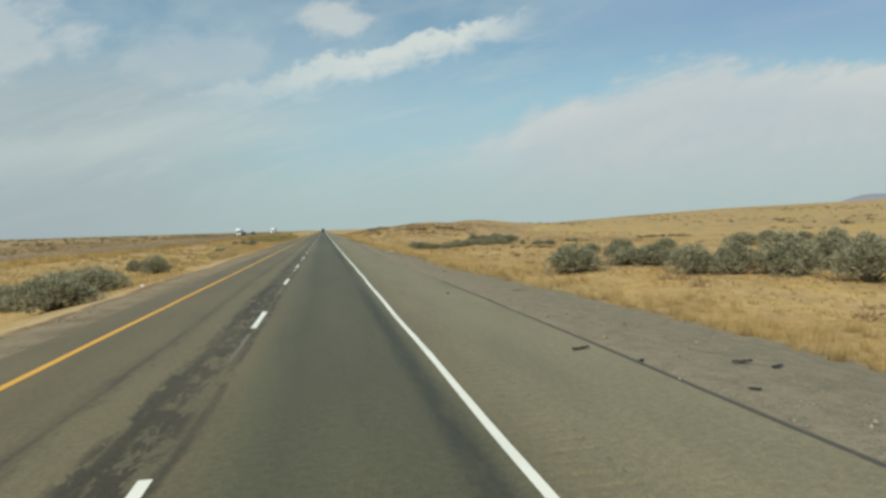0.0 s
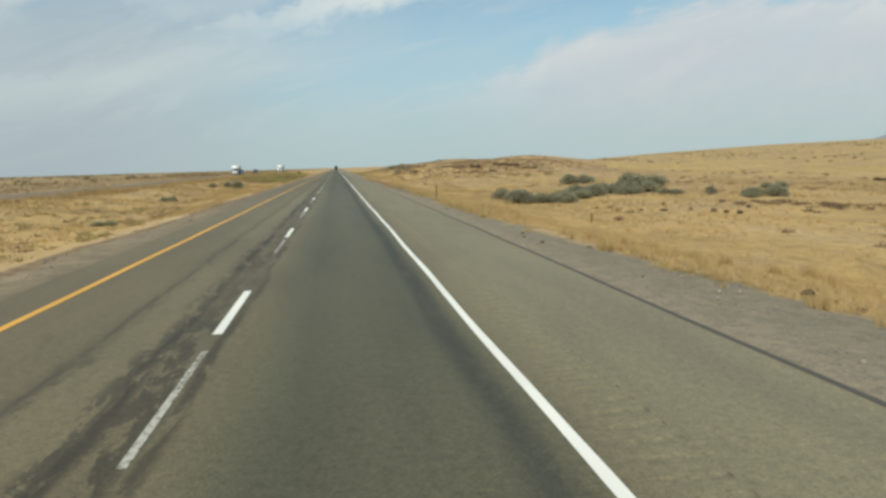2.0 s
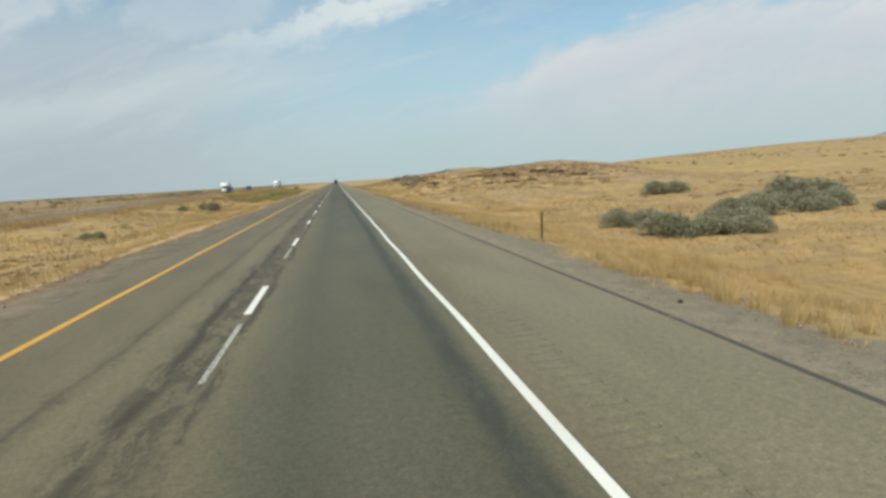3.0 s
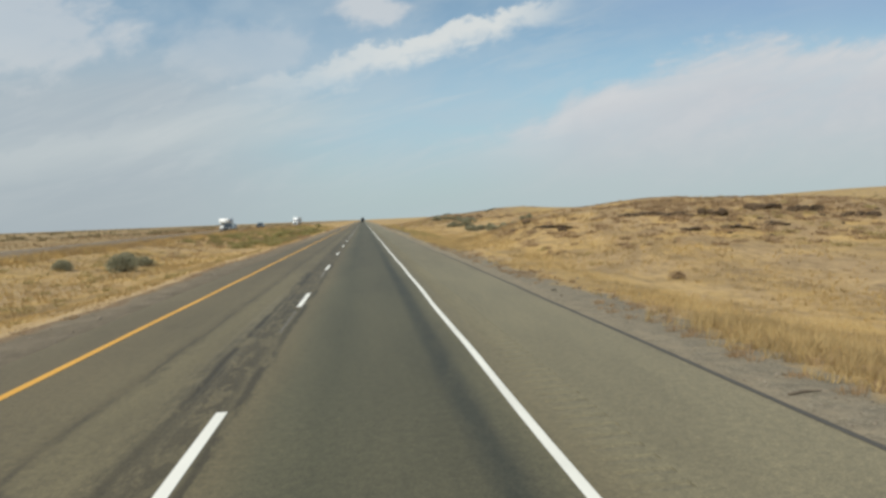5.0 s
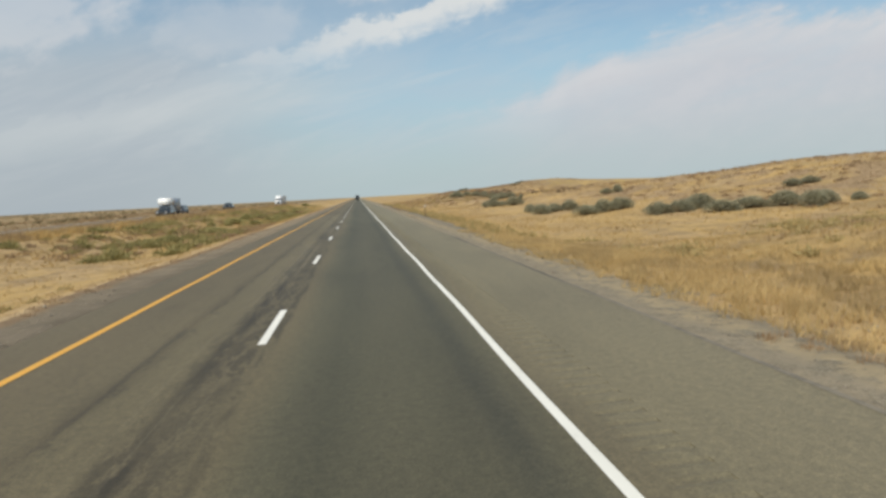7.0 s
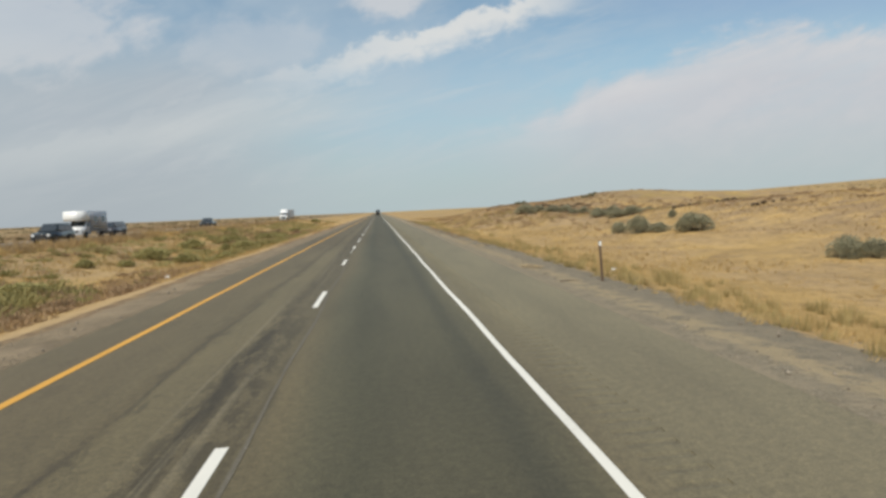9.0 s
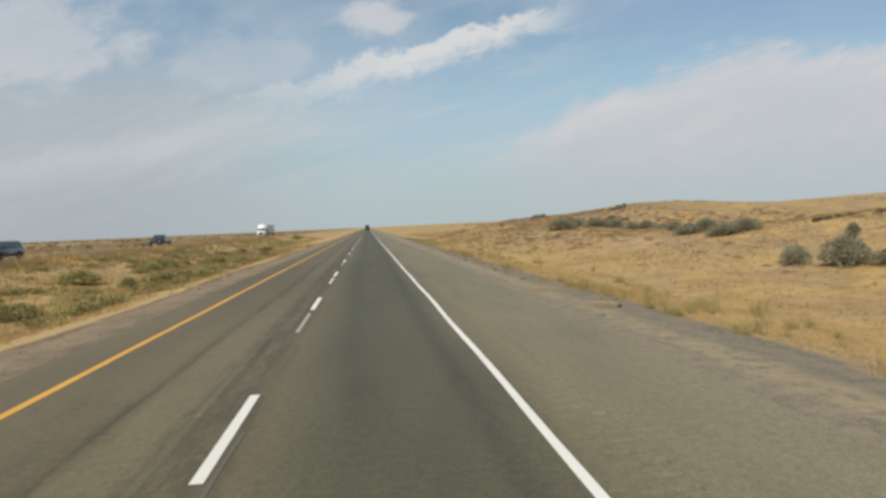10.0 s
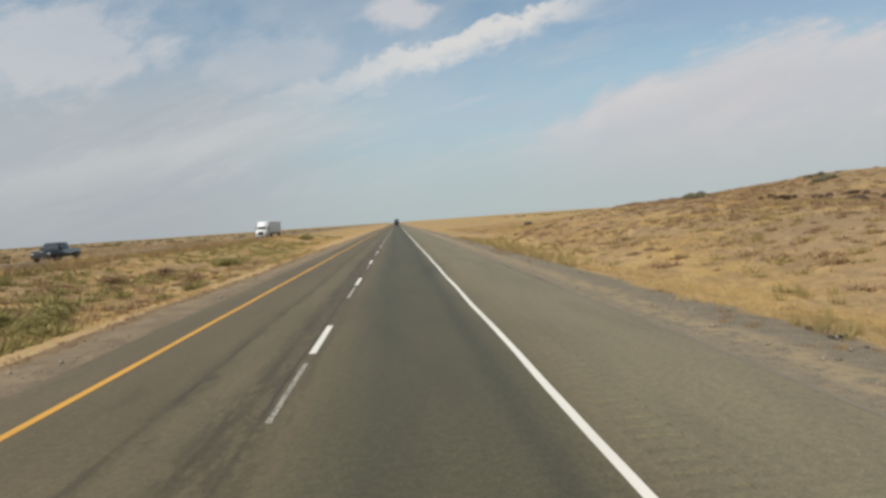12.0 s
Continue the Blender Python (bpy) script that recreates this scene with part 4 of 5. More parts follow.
scrub("median_clumps", "broad soft clumps of olive weeds in the median", 330, (-28, -13.2), (192, 300), 0.95, M_OLIVE, 52, 0.0, 260, 0.045, 0.45)
scrub("median_clumps", "greyish-brown soft clumps of dead weeds in the median", 150, (-22, -12), (200, 250), 0.8, M_DEAD, 53, -0.2, 220, 0.045, 0.4)
scrub("median_olive", "olive-green weeds in a broad band along the median", 1500, (-30, -18.5), (278, 440), 0.5, M_OLIVE, 51, -0.15, 60, 0.085, 0.5)
scrub("lip_litter", "broken brown stalks along the edge of the pavement", 1800, (-10.5, -9.7), (2, 330), 0.2, M_DEAD, 13, -0.2, 30, 0.06, 0.45)


def make_bush(name, seed, lobes, leaves, size, upright, leaf_mat, label, category, group):
    """A shrub about one unit wide and one high: bent stems from one root and lobes of many small leaves."""
    r = np.random.default_rng(seed)
    root = new(name)
    stems = bmesh.new()
    vs = []
    for i in range(lobes):
        a = i * 2.399 + r.uniform(-0.4, 0.4)
        q = math.sqrt((i + 0.5) / lobes)
        cx, cy = math.cos(a) * q * 0.36, math.sin(a) * q * 0.36
        cz = 0.22 + 0.46 * (1 - q * q) + r.uniform(-0.06, 0.06)
        mid = Vector((cx * 0.45, cy * 0.45, cz * 0.35))
        tube(stems, (0.02 * math.cos(a), 0.02 * math.sin(a), -0.05), mid, 0.022, 0.014, 5)
        tube(stems, mid, (cx, cy, cz), 0.014, 0.005, 5)
        n = leaves // lobes
        d = r.normal(size=(n, 3))
        d /= np.linalg.norm(d, axis=1)[:, None]
        rad = r.uniform(0.45, 1.0, n) ** 0.5
        rx, rz = r.uniform(0.13, 0.21), r.uniform(0.20, 0.34)
        c = np.array([cx, cy, cz]) + d * rad[:, None] * np.array([rx, rx, rz])
        c[:, 2] = np.maximum(c[:, 2], 0.03)
        up = d * (1 - upright) + np.array([0, 0, 1.0]) * upright + r.normal(size=(n, 3)) * 0.35
        up /= np.linalg.norm(up, axis=1)[:, None]
        s = np.cross(up, r.normal(size=(n, 3)))
        s /= np.linalg.norm(s, axis=1)[:, None]
        L = size * r.uniform(0.6, 1.5, n)[:, None]
        vs.append(np.stack([c - s * L * 0.35, c + s * L * 0.35, c + up * L * 1.5], 1).reshape(-1, 3))
    part("branchwork", stems, M_TWIG, root, "bare grey-brown woody branchwork")
    v = np.concatenate(vs)
    ob = new("foliage", raw_mesh("foliage", v, np.arange(len(v)).reshape(-1, 3), leaf_mat))
    ob.parent = root
    return tagged(root, label, category, group)


planted = []


def plant(protos, spots, rise=1.0):
    """Set shrubs of given place, width and height out on the land, each turned its own way."""
    for i, (x, y, w, h) in enumerate(spots):
        src = protos[i % len(protos)]
        m = pose(x, y, float(ground_z(x, y)) - 0.03, 0, 0, (i * 77) % 360) @ Matrix.Diagonal((w * 1.05, w * 1.05, max(h * rise, 0.25), 1))
        if src not in planted:
            planted.append(src)
            src.matrix_basis = m
        else:
            ob = src.copy()
            scene.collection.objects.link(ob)
            ob.matrix_basis = m
            for ch in src.children:
                c = ch.copy()
                scene.collection.objects.link(c)
                c.parent = ob


def clumps(spots, seed):
    """Wide low stands broken up into several shrubs of uneven height."""
    r = random.Random(seed)
    out = []
    for x, y, w, h in spots:
        n = max(1, round(w / (1.55 * h)))
        for i in range(n):
            a = ((i + 0.5) / n - 0.5) * w
            k = r.uniform(0.72, 1.12) if n > 1 else 1.0
            out.append((x + a, y + (r.uniform(-0.6, 0.6) if n > 1 else 0.0), w / n * (1.45 if n > 1 else 1.0) * r.uniform(0.85, 1.1), h * k))
    return out


SAGE = [make_bush("sagebrush", s, 19, 5200, 0.034, 0.45, M_SAGE, "rounded grey-green sagebrush shrub in dry grass", "bush", "roadside sagebrush") for s in (1, 2, 3, 4)]
WEED = [make_bush("rabbitbrush", s, 14, 3500, 0.048, 0.75, M_RABBIT, "loose yellow-green weedy shrub in the dry median", "bush", "median shrubs") for s in (5, 6)]
DEAD = [make_bush("dead_weed", s, 9, 2600, 0.035, 0.35, M_DEAD, "low dead brown weed clump on dry ground", "weed", "dead weeds") for s in (8, 9)]
# x, y, width, height
SAGE_FIRST = [(10.6, 28.2, 3.0, 1.65), (-12.8, 26.9, 2.8, 1.8), (14.5, 29.8, 1.9, 1.2), (15.6, 29.2, 2.4, 1.35), (17.2, 28.9, 2.0, 1.1), (14.2, 23.6, 2.1, 1.55),
              (-16.6, 31.6, 2.4, 1.36), (16.0, 23.2, 1.9, 1.7), (17.6, 22.0, 3.0, 2.1), (20.8, 22.8, 2.3, 2.2), (-15.1, 37.5, 3.6, 1.79), (18.6, 18.9, 2.4, 2.2),
              (20.9, 47.8, 1.6, 1.1), (23.8, 48.0, 2.6, 1.5), (18.8, 39.8, 1.5, 1.1), (30.6, 51.8, 1.9, 1.4), (-16.7, 57.0, 2.7, 1.9), (-19.6, 61.4, 1.8, 1.2),
              (43.8, 58.0, 3.3, 1.6), (47.6, 58.5, 2.7, 1.6), (50.2, 57.4, 3.0, 1.4)]
SAGE_SECOND = [(28.7, 83.0, 1.0, 0.55), (-16.3, 83.7, 1.4, 0.42), (30.7, 84.0, 2.4, 0.84), (28.3, 87.3, 0.8, 0.79), (13.4, 88.4, 3.0, 1.15), (17.1, 90.5, 1.4, 0.63),
               (27.0, 91.3, 1.6, 0.53), (38.9, 93.2, 1.5, 0.75), (13.0, 93.6, 2.6, 1.06), (24.7, 93.9, 2.3, 0.84), (22.3, 95.8, 3.3, 0.98), (29.1, 100.1, 4.3, 1.54),
               (15.6, 88.6, 2.2, 0.9), (18.6, 93.4, 2.6, 1.0),
               (20.4, 94.6, 2.6, 1.1), (26.6, 95.6, 2.6, 1.1), (24.4, 97.2, 2.6, 1.1), (-20.6, 114.0, 1.7, 0.69), (29.5, 117.7, 3.6, 1.52), (-19.4, 154.1, 2.7, 1.34), (-23.6, 154.5, 1.8, 0.88), (-21.9, 163.8, 2.9, 1.1)]
SAGE_THIRD = [(33.7, 189.5, 1.0, 0.65), (31.2, 190.0, 2.4, 1.18), (29.9, 192.2, 2.2, 1.23), (27.2, 194.4, 3.6, 1.13), (36.9, 199.2, 2.2, 0.84), (25.5, 199.3, 4.5, 1.23), (22.2, 207.2, 4.4, 1.27),
              (19.7, 215.0, 4.2, 1.3), (18.4, 217.3, 1.1, 0.85), (17.7, 218.0, 1.3, 0.98), (31.2, 225.7, 2.0, 0.98), (20.6, 235.4, 2.6, 1.35), (24.6, 246.2, 0.8, 0.8), (19.4, 238.3, 1.4, 0.8),
              (18.5, 239.8, 2.0, 1.4), (17.7, 241.8, 1.3, 1.0), (24.8, 257.3, 2.6, 1.15), (24.5, 262.0, 2.6, 1.15), (25.3, 266.5, 1.6, 0.9)]
SAGE_LAST = [(25.5, 273.9, 2.0, 0.95), (31.0, 278.2, 2.5, 0.98), (25.2, 282.0, 3.0, 1.3), (37.8, 286.4, 2.2, 0.84), (40.0, 287.1, 2.8, 0.83), (22.8, 284.5, 2.0, 1.1), (42.1, 288.7, 2.3, 1.05),
             (19.9, 281.2, 2.9, 1.5), (27.5, 317.0, 1.6, 0.58), (28.3, 317.9, 1.7, 0.66), (43.4, 319.4, 2.8, 0.57), (46.5, 325.0, 1.4, 0.58), (24.5, 378.0, 1.6, 0.9)]
plant(SAGE, clumps([(x, y, w * 1.12, h) for x, y, w, h in SAGE_FIRST], 1), 0.95)
for spots in (SAGE_SECOND, SAGE_THIRD, SAGE_LAST):
    plant(SAGE, clumps([(x, y, w * (1.2 if x > 0 else 0.95), h) for x, y, w, h in spots], len(spots)), 1.05)
plant(WEED, [(x, y, w * 0.8, h * 0.85) for x, y, w, h in [(-19.7, 210.2, 3.6, 0.9), (-19.2, 225.4, 3.4, 0.9), (-22.6, 239.0, 1.7, 0.84), (-20.8, 241.4, 1.7, 0.68), (-14.3, 244.1, 2.2, 0.73), (-17.6, 245.1, 2.4, 1.05), (-21.2, 247.6, 4.0, 1.3),
             (-17.7, 257.9, 1.5, 1.02), (-21.5, 259.7, 3.7, 1.2), (-16.6, 260.7, 3.2, 1.2), (-21.7, 273.7, 2.2, 1.1), (-21.5, 278.3, 2.4, 1.1), (-21.1, 282.5, 1.3, 0.79), (-15.6, 283.3, 2.1, 0.96),
             (-18.7, 285.3, 2.8, 1.2), (-16.9, 286.4, 2.1, 1.06), (-17.8, 288.8, 1.5, 1.04), (-19.7, 322.6, 4.2, 1.1), (-23.2, 400.0, 5.0, 1.6)]])
plant(DEAD, [(-16.0, 274.2, 1.0, 0.5), (-13.5, 285.3, 0.7, 0.29), (-16.5, 302.4, 1.8, 0.9), (-22.7, 304.7, 2.6, 0.64), (-21.0, 309.6, 2.8, 0.85), (14.9, 50.2, 0.7, 0.41), (28.0, 46.5, 1.1, 0.5),
             (12.9, 72.6, 0.6, 0.3), (11.2, 131.4, 0.8, 0.4), (12.0, 157.7, 1.0, 0.33), (-13.6, 218.0, 1.6, 0.5), (-15.2, 213.0, 2.0, 0.5), (-13.2, 206.0, 1.6, 0.45)])

# ---- rocks ----


def make_rock(seed):
    """A broken, angular block: planes cut off a lump at many angles."""
    r = random.Random(seed)
    bm = bmesh.new()
    bmesh.ops.create_icosphere(bm, subdivisions=3, radius=0.6)
    cuts = [(Vector((r.gauss(0, 1), r.gauss(0, 1), r.gauss(0, 0.8))).normalized(), r.uniform(0.28, 0.46)) for _ in range(11)]
    for v in bm.verts:
        for n, d in cuts:
            over = v.co.dot(n) - d
            if over > 0:
                v.co -= n * over
        v.co += Vector((1, 1, 1)) * 0.05 * noise.noise(v.co * 4 + Vector((seed * 3.1, 0, 0)))
    return mesh_of("rock_outcrop", bm, M_ROCK)


ROCKS = [make_rock(s) for s in (1, 2, 3, 4)]
r = random.Random(12)
ledge = []
# both ends and the height of the dark ledges on the near hill
LEDGES = [(16.8, 149.3, 21.1, 146.9, 0.25), (21.7, 147.2, 23.4, 146.8, 0.50), (26.2, 148.7, 28.6, 147.8, 0.48), (28.5, 147.1, 30.5, 146.4, 0.45), (20.8, 142.9, 22.3, 142.6, 0.18), (24.1, 143.3, 25.4, 143.2, 0.20),
          (30.8, 144.9, 33.2, 144.2, 0.28), (18.1, 143.0, 18.9, 142.8, 0.22), (11.3, 151.4, 12.6, 148.1, 0.12), (11.7, 147.6, 11.9, 147.3, 0.42), (11.45, 155.5, 11.5, 154.9, 0.30), (10.0, 154.0, 10.05, 153.7, 0.22)]
for x0, y0, x1, y1, h in LEDGES:
    w = math.hypot(x1 - x0, y1 - y0)
    k = max(2, round(w / 0.42))
    for j in range(k):
        f = (j + 0.5) / k
        ledge.append((x0 + (x1 - x0) * f, y0 + (y1 - y0) * f + r.gauss(0, 0.1), max(0.4, w / k * r.uniform(1.6, 3.0)), h * r.uniform(0.55, 1.2)))
for i in range(16):
    ledge.append((r.uniform(15, 36), r.gauss(146.5, 2.6), r.uniform(0.2, 0.5), r.uniform(0.10, 0.18)))
for x, y, w in ((30.3, 254.2, 2.4), (34.4, 253.6, 2.0), (30.8, 241.6, 2.6)):
    for j in range(4):
        ledge.append((x + w * (j / 3 - 0.5), y + r.gauss(0, 0.2), r.uniform(0.5, 1.0), r.uniform(0.2, 0.35)))
for i in range(16):
    ledge.append((r.uniform(28, 40), 307 + r.gauss(0, 2.2), r.uniform(0.5, 1.6), r.uniform(0.2, 0.5)))
for i in range(9):
    ledge.append((53 + i * 0.95, 95.5 - i * 0.25 + r.uniform(-0.4, 0.4), r.uniform(0.9, 2.0), r.uniform(0.2, 0.35)))
for i in range(9):
    ledge.append((r.uniform(16, 26), r.uniform(72, 80), r.uniform(0.25, 0.6), r.uniform(0.12, 0.25)))
for i, (x, y, w, h) in enumerate(ledge):
    ob = new("rock_outcrop", ROCKS[i % 4])
    ob.matrix_basis = pose(x, y, float(ground_z(x, y)) + h * 0.1, r.uniform(-12, 12), r.uniform(-12, 12), r.uniform(0, 360)) @ Matrix.Diagonal((w, w * 0.75, h * 1.4, 1))
    tagged(ob, "dark weathered basalt block breaking through dry grass", "rock", "basalt ledges")

# ---- roadside posts and litter ----


def marker_post(x, y, height, reflector, lean, label):
    root = new("marker_post")
    root.matrix_basis = pose(x, y, float(ground_z(x, y)), lean, lean * 0.5, 12)
    bm = bmesh.new()
    box(bm, -0.035, 0.035, -0.012, 0.012, -0.15, height)
    box(bm, -0.035, -0.022, -0.034, -0.012, -0.15, height)
    box(bm, 0.022, 0.035, -0.034, -0.012, -0.15, height)
    soft_edges(bm, 0.003, 1)
    part("stake", bm, M_POST, root)
    if reflector:
        bm = bmesh.new()
        box(bm, -0.042, 0.042, -0.040, -0.035, height - 0.15, height - 0.01)
        soft_edges(bm, 0.002, 1)
        part("reflector", bm, M_REFLECT, root, "white reflector plate")
    return tagged(root, label, "post", "roadside marker posts")


marker_post(4.95, 84.2, 1.0, False, 2, "thin weathered brown marker post at the verge")
marker_post(4.98, 212.9, 1.25, True, -3, "thin brown marker post with a white reflector")
marker_post(11.3, 72.6, 0.5, False, 5, "short broken brown stake in dry grass")


def verge_z(x, y):
    return max(float(ground_z(x, y)), 0.0 if -8.3 < x < 3.06 else -9.0)


def tyre_scrap(x, y, length, turn, seed):
    """A torn, curled strip of tyre tread with ribs."""
    r = random.Random(seed)
    bm = bmesh.new()
    prev = None
    for i in range(11):
        t = i / 10
        a = (t - 0.5) * 1.2
        w = min(0.055, length * 0.25) * (1 + 0.36 * math.sin(i * 2.1 + seed)) * (1 - 0.5 * abs(t - 0.5))
        c = Vector((math.sin(a) * length * 0.8, math.cos(a * 1.4) * length * 0.25, 0.004 + min(0.05, length * 0.15) * abs(t - 0.5) + r.uniform(0, 0.008)))
        ring = [bm.verts.new(c + Vector((0, d * w, h))) for d, h in ((-1, 0), (-0.6, w * 0.4), (0, w * (0.5 + 0.15 * (i % 2))), (0.6, w * 0.4), (1, 0), (0, -0.006))]
        if prev:
            for k in range(6):
                bm.faces.new((prev[k], ring[k], ring[(k + 1) % 6], prev[(k + 1) % 6]))
        else:
            bm.faces.new(ring)
        prev = ring
    bm.faces.new(prev[::-1])
    ob = new("tyre_scrap", mesh_of("tyre_scrap", bm, M_RUBBER))
    ob.matrix_basis = pose(x, y, verge_z(x, y), 0, 0, turn)
    tagged(ob, "torn black strip of tyre tread on the shoulder", "debris", "road debris")


def stick(x, y, length, turn):
    bm = bmesh.new()
    tube(bm, (-length / 2, 0, 0.02), (0, 0.02, 0.024), 0.016, 0.018, 6)
    tube(bm, (0, 0.02, 0.024), (length / 2, -0.015, 0.018), 0.018, 0.010, 6)
    ob = new("stick", mesh_of("stick", bm, M_TWIG))
    ob.matrix_basis = pose(x, y, verge_z(x, y), 0, 0, turn)
    tagged(ob, "thin dark stick lying on the gravel shoulder", "debris", "road debris")


def stone(x, y, size, seed):
    bm = bmesh.new()
    bmesh.ops.create_icosphere(bm, subdivisions=2, radius=size)
    for v in bm.verts:
        v.co *= 1 + 0.35 * noise.noise(v.co / size * 1.3 + Vector((seed, 0, 0)))
        v.co.z *= 0.7
    ob = new("stone", mesh_of("stone", bm, M_ROCK))
    ob.matrix_basis = pose(x, y, verge_z(x, y) + size * 0.4)
    tagged(ob, "loose dark stone on the gravel shoulder", "stone", "loose stones")


def litter(x, y, size, seed):
    """A crumpled piece of white packaging."""
    bm = bmesh.new()
    bmesh.ops.create_icosphere(bm, subdivisions=3, radius=size)
    for v in bm.verts:
        n = noise.fractal(v.co / size * 1.5 + Vector((seed, 2, 0)), 1.0, 2.2, 3)
        v.co *= 1 + 0.5 * n
        v.co.z = v.co.z * 0.7
    ob = new("litter", mesh_of("litter", bm, M_LITTER))
    ob.matrix_basis = pose(x, y, verge_z(x, y) + size * 0.55)
    tagged(ob, "crumpled white litter lying in the dry verge", "litter", "litter")


def straw_mat(x, y, length, seed):
    """A flattened heap of cut straw."""
    r = np.random.default_rng(seed)
    n = 700
    a, q = r.uniform(0, math.tau, n), np.sqrt(r.uniform(0, 1, n))
    c = np.stack([np.cos(a) * q * length * 0.5, np.sin(a) * q * length * 0.8, 0.02 + 0.06 * (1 - q) * r.uniform(0, 1, n)], -1)
    d = r.uniform(0, math.tau, n)
    t = np.stack([np.cos(d), np.sin(d), r.uniform(-0.1, 0.25, n)], -1) * r.uniform(0.05, 0.16, n)[:, None]
    s = np.stack([-np.sin(d), np.cos(d), 0 * d], -1) * 0.008
    v = np.stack([c - s, c + s, c + t], 1).reshape(-1, 3)
    ob = new("straw_heap", raw_mesh("straw_heap", v, np.arange(len(v)).reshape(-1, 3), M_STRAW))
    ob.matrix_basis = pose(x, y, verge_z(x, y))
    tagged(ob, "flattened pale straw on the edge of the shoulder", "straw", "straw heaps")


for i, (x, y, length, turn) in enumerate([(2.83, 10.3, 0.40, 15), (4.99, 8.67, 0.36, -8), (4.0, 7.2, 0.18, -35), (5.44, 8.38, 0.26, 20), (3.46, 9.24, 0.16, 50), (2.63, 36.75, 0.09, 10), (2.05, 145.2, 0.08, 10), (5.03, 58.7, 0.18, -20),
                                          (4.2, 62.1, 0.18, 30), (3.9, 125.6, 0.18, 0), (4.3, 245.6, 0.28, -5), (4.8, 258.3, 0.36, -14), (5.4, 269.4, 0.34, -5), (4.3, 254.6, 0.3, -15)]):
    tyre_scrap(x, y, length, turn, i)
for x, y, length, turn in [(5.2, 21.0, 0.55, 4), (3.3, 38.0, 0.4, -14), (4.4, 48.4, 0.5, -25), (3.6, 114.9, 0.5, 8), (3.9, 212.9, 0.62, -2), (5.8, 211.6, 0.5, -50)]:
    stick(x, y, length, turn)
for i, (x, y, size) in enumerate([(2.4, 20.5, 0.05), (4.0, 59.7, 0.06), (3.9, 61.1, 0.05), (5.6, 270.4, 0.07), (4.4, 31.0, 0.05), (3.8, 74.0, 0.05), (4.6, 142.0, 0.06), (6.75, 52.7, 0.12), (6.6, 52.0, 0.08), (6.6, 51.4, 0.07), (4.2, 171.0, 0.05), (4.8, 232.0, 0.06)]):
    stone(x, y, size, i)


def loose_gravel(name, label, count, xr, seed):
    """Small angular stones strewn over a verge, as one mesh."""
    r = np.random.default_rng(seed)
    x, y = r.uniform(*xr, count), r.uniform(2, 300, count)
    keep = r.uniform(0, 1, count) < 0.45 + 0.4 * np.sin(0.7 * y + x) * np.sin(0.23 * y)
    x, y = x[keep], y[keep]
    n = len(x)
    s = r.uniform(0.008, 0.022, n) * (1 + 1.6 * (r.uniform(0, 1, n) > 0.93))
    base = np.array([(1, 0, 0), (0, 1, 0), (-1, 0, 0), (0, -1, 0), (0, 0, 0.8), (0, 0, -0.8)], float)
    v = base[None] * s[:, None, None] * r.uniform(0.6, 1.4, (n, 6, 1)) + r.normal(0, 0.15, (n, 6, 3)) * s[:, None, None]
    v += np.stack([x, y, ground_z(x, y) + s * 0.4], -1)[:, None]
    f = np.array([(0, 1, 4), (1, 2, 4), (2, 3, 4), (3, 0, 4), (1, 0, 5), (2, 1, 5), (3, 2, 5), (0, 3, 5)])
    faces = (f[None] + 6 * np.arange(n)[:, None, None]).reshape(-1, 3)
    tagged(new(name, raw_mesh(name, v.reshape(-1, 3), faces, M_GRIT)), label, "gravel", kind="stuff")


loose_gravel("loose_gravel", "loose grey and tan stones on the gravel verge", 26000, (3.25, 7.0), 31)
loose_gravel("dirt_gravel", "small stones on the dirt beside the pavement", 9000, (-10.0, -8.45), 32)
litter(7.7, 218.7, 0.09, 1)
litter(-12.5, 225.8, 0.13, 2)
litter(-11.0, 32.5, 0.08, 3)
straw_mat(4.0, 217.8, 0.9, 1)
straw_mat(4.5, 232.5, 0.8, 2)
straw_mat(4.2, 237.0, 1.0, 3)

# ---- vehicles ----


def wheel(parent, x, y, r, w, dual=False):
    """Tyre with a rounded shoulder, and a rim with a hub inside it."""
    side = 1 if x > 0 else -1
    def ring_solid(prof, n=28):
        bm = bmesh.new()
        rows = [[bm.verts.new((px, math.cos(k * math.tau / n) * pr, math.sin(k * math.tau / n) * pr)) for k in range(n)] for px, pr in prof]
        for a, b in zip(rows, rows[1:]):
            for k in range(n):
                bm.faces.new((a[k], a[(k + 1) % n], b[(k + 1) % n], b[k]))
        bm.faces.new(rows[0][::-1])
        bm.faces.new(rows[-1])
        bmesh.ops.recalc_face_normals(bm, faces=bm.faces)
        return bm
    h = w / 2
    t = part("tyre", ring_solid([(-h, r * 0.62), (-h, r * 0.9), (-h * 0.8, r), (h * 0.8, r), (h, r * 0.9), (h, r * 0.62)]), M_RUBBER, parent)
    t.location = (x, y, r)
    rim = part("rim", ring_solid([(-h * 0.3, r * 0.62), (h + 0.004, r * 0.60), (h - 0.03, r * 0.5), (h - 0.03, r * 0.2), (h + 0.01, r * 0.16), (h + 0.01, r * 0.04)]), M_RIM, t, "alloy rim")
    rim.scale = (side, 1, 1)


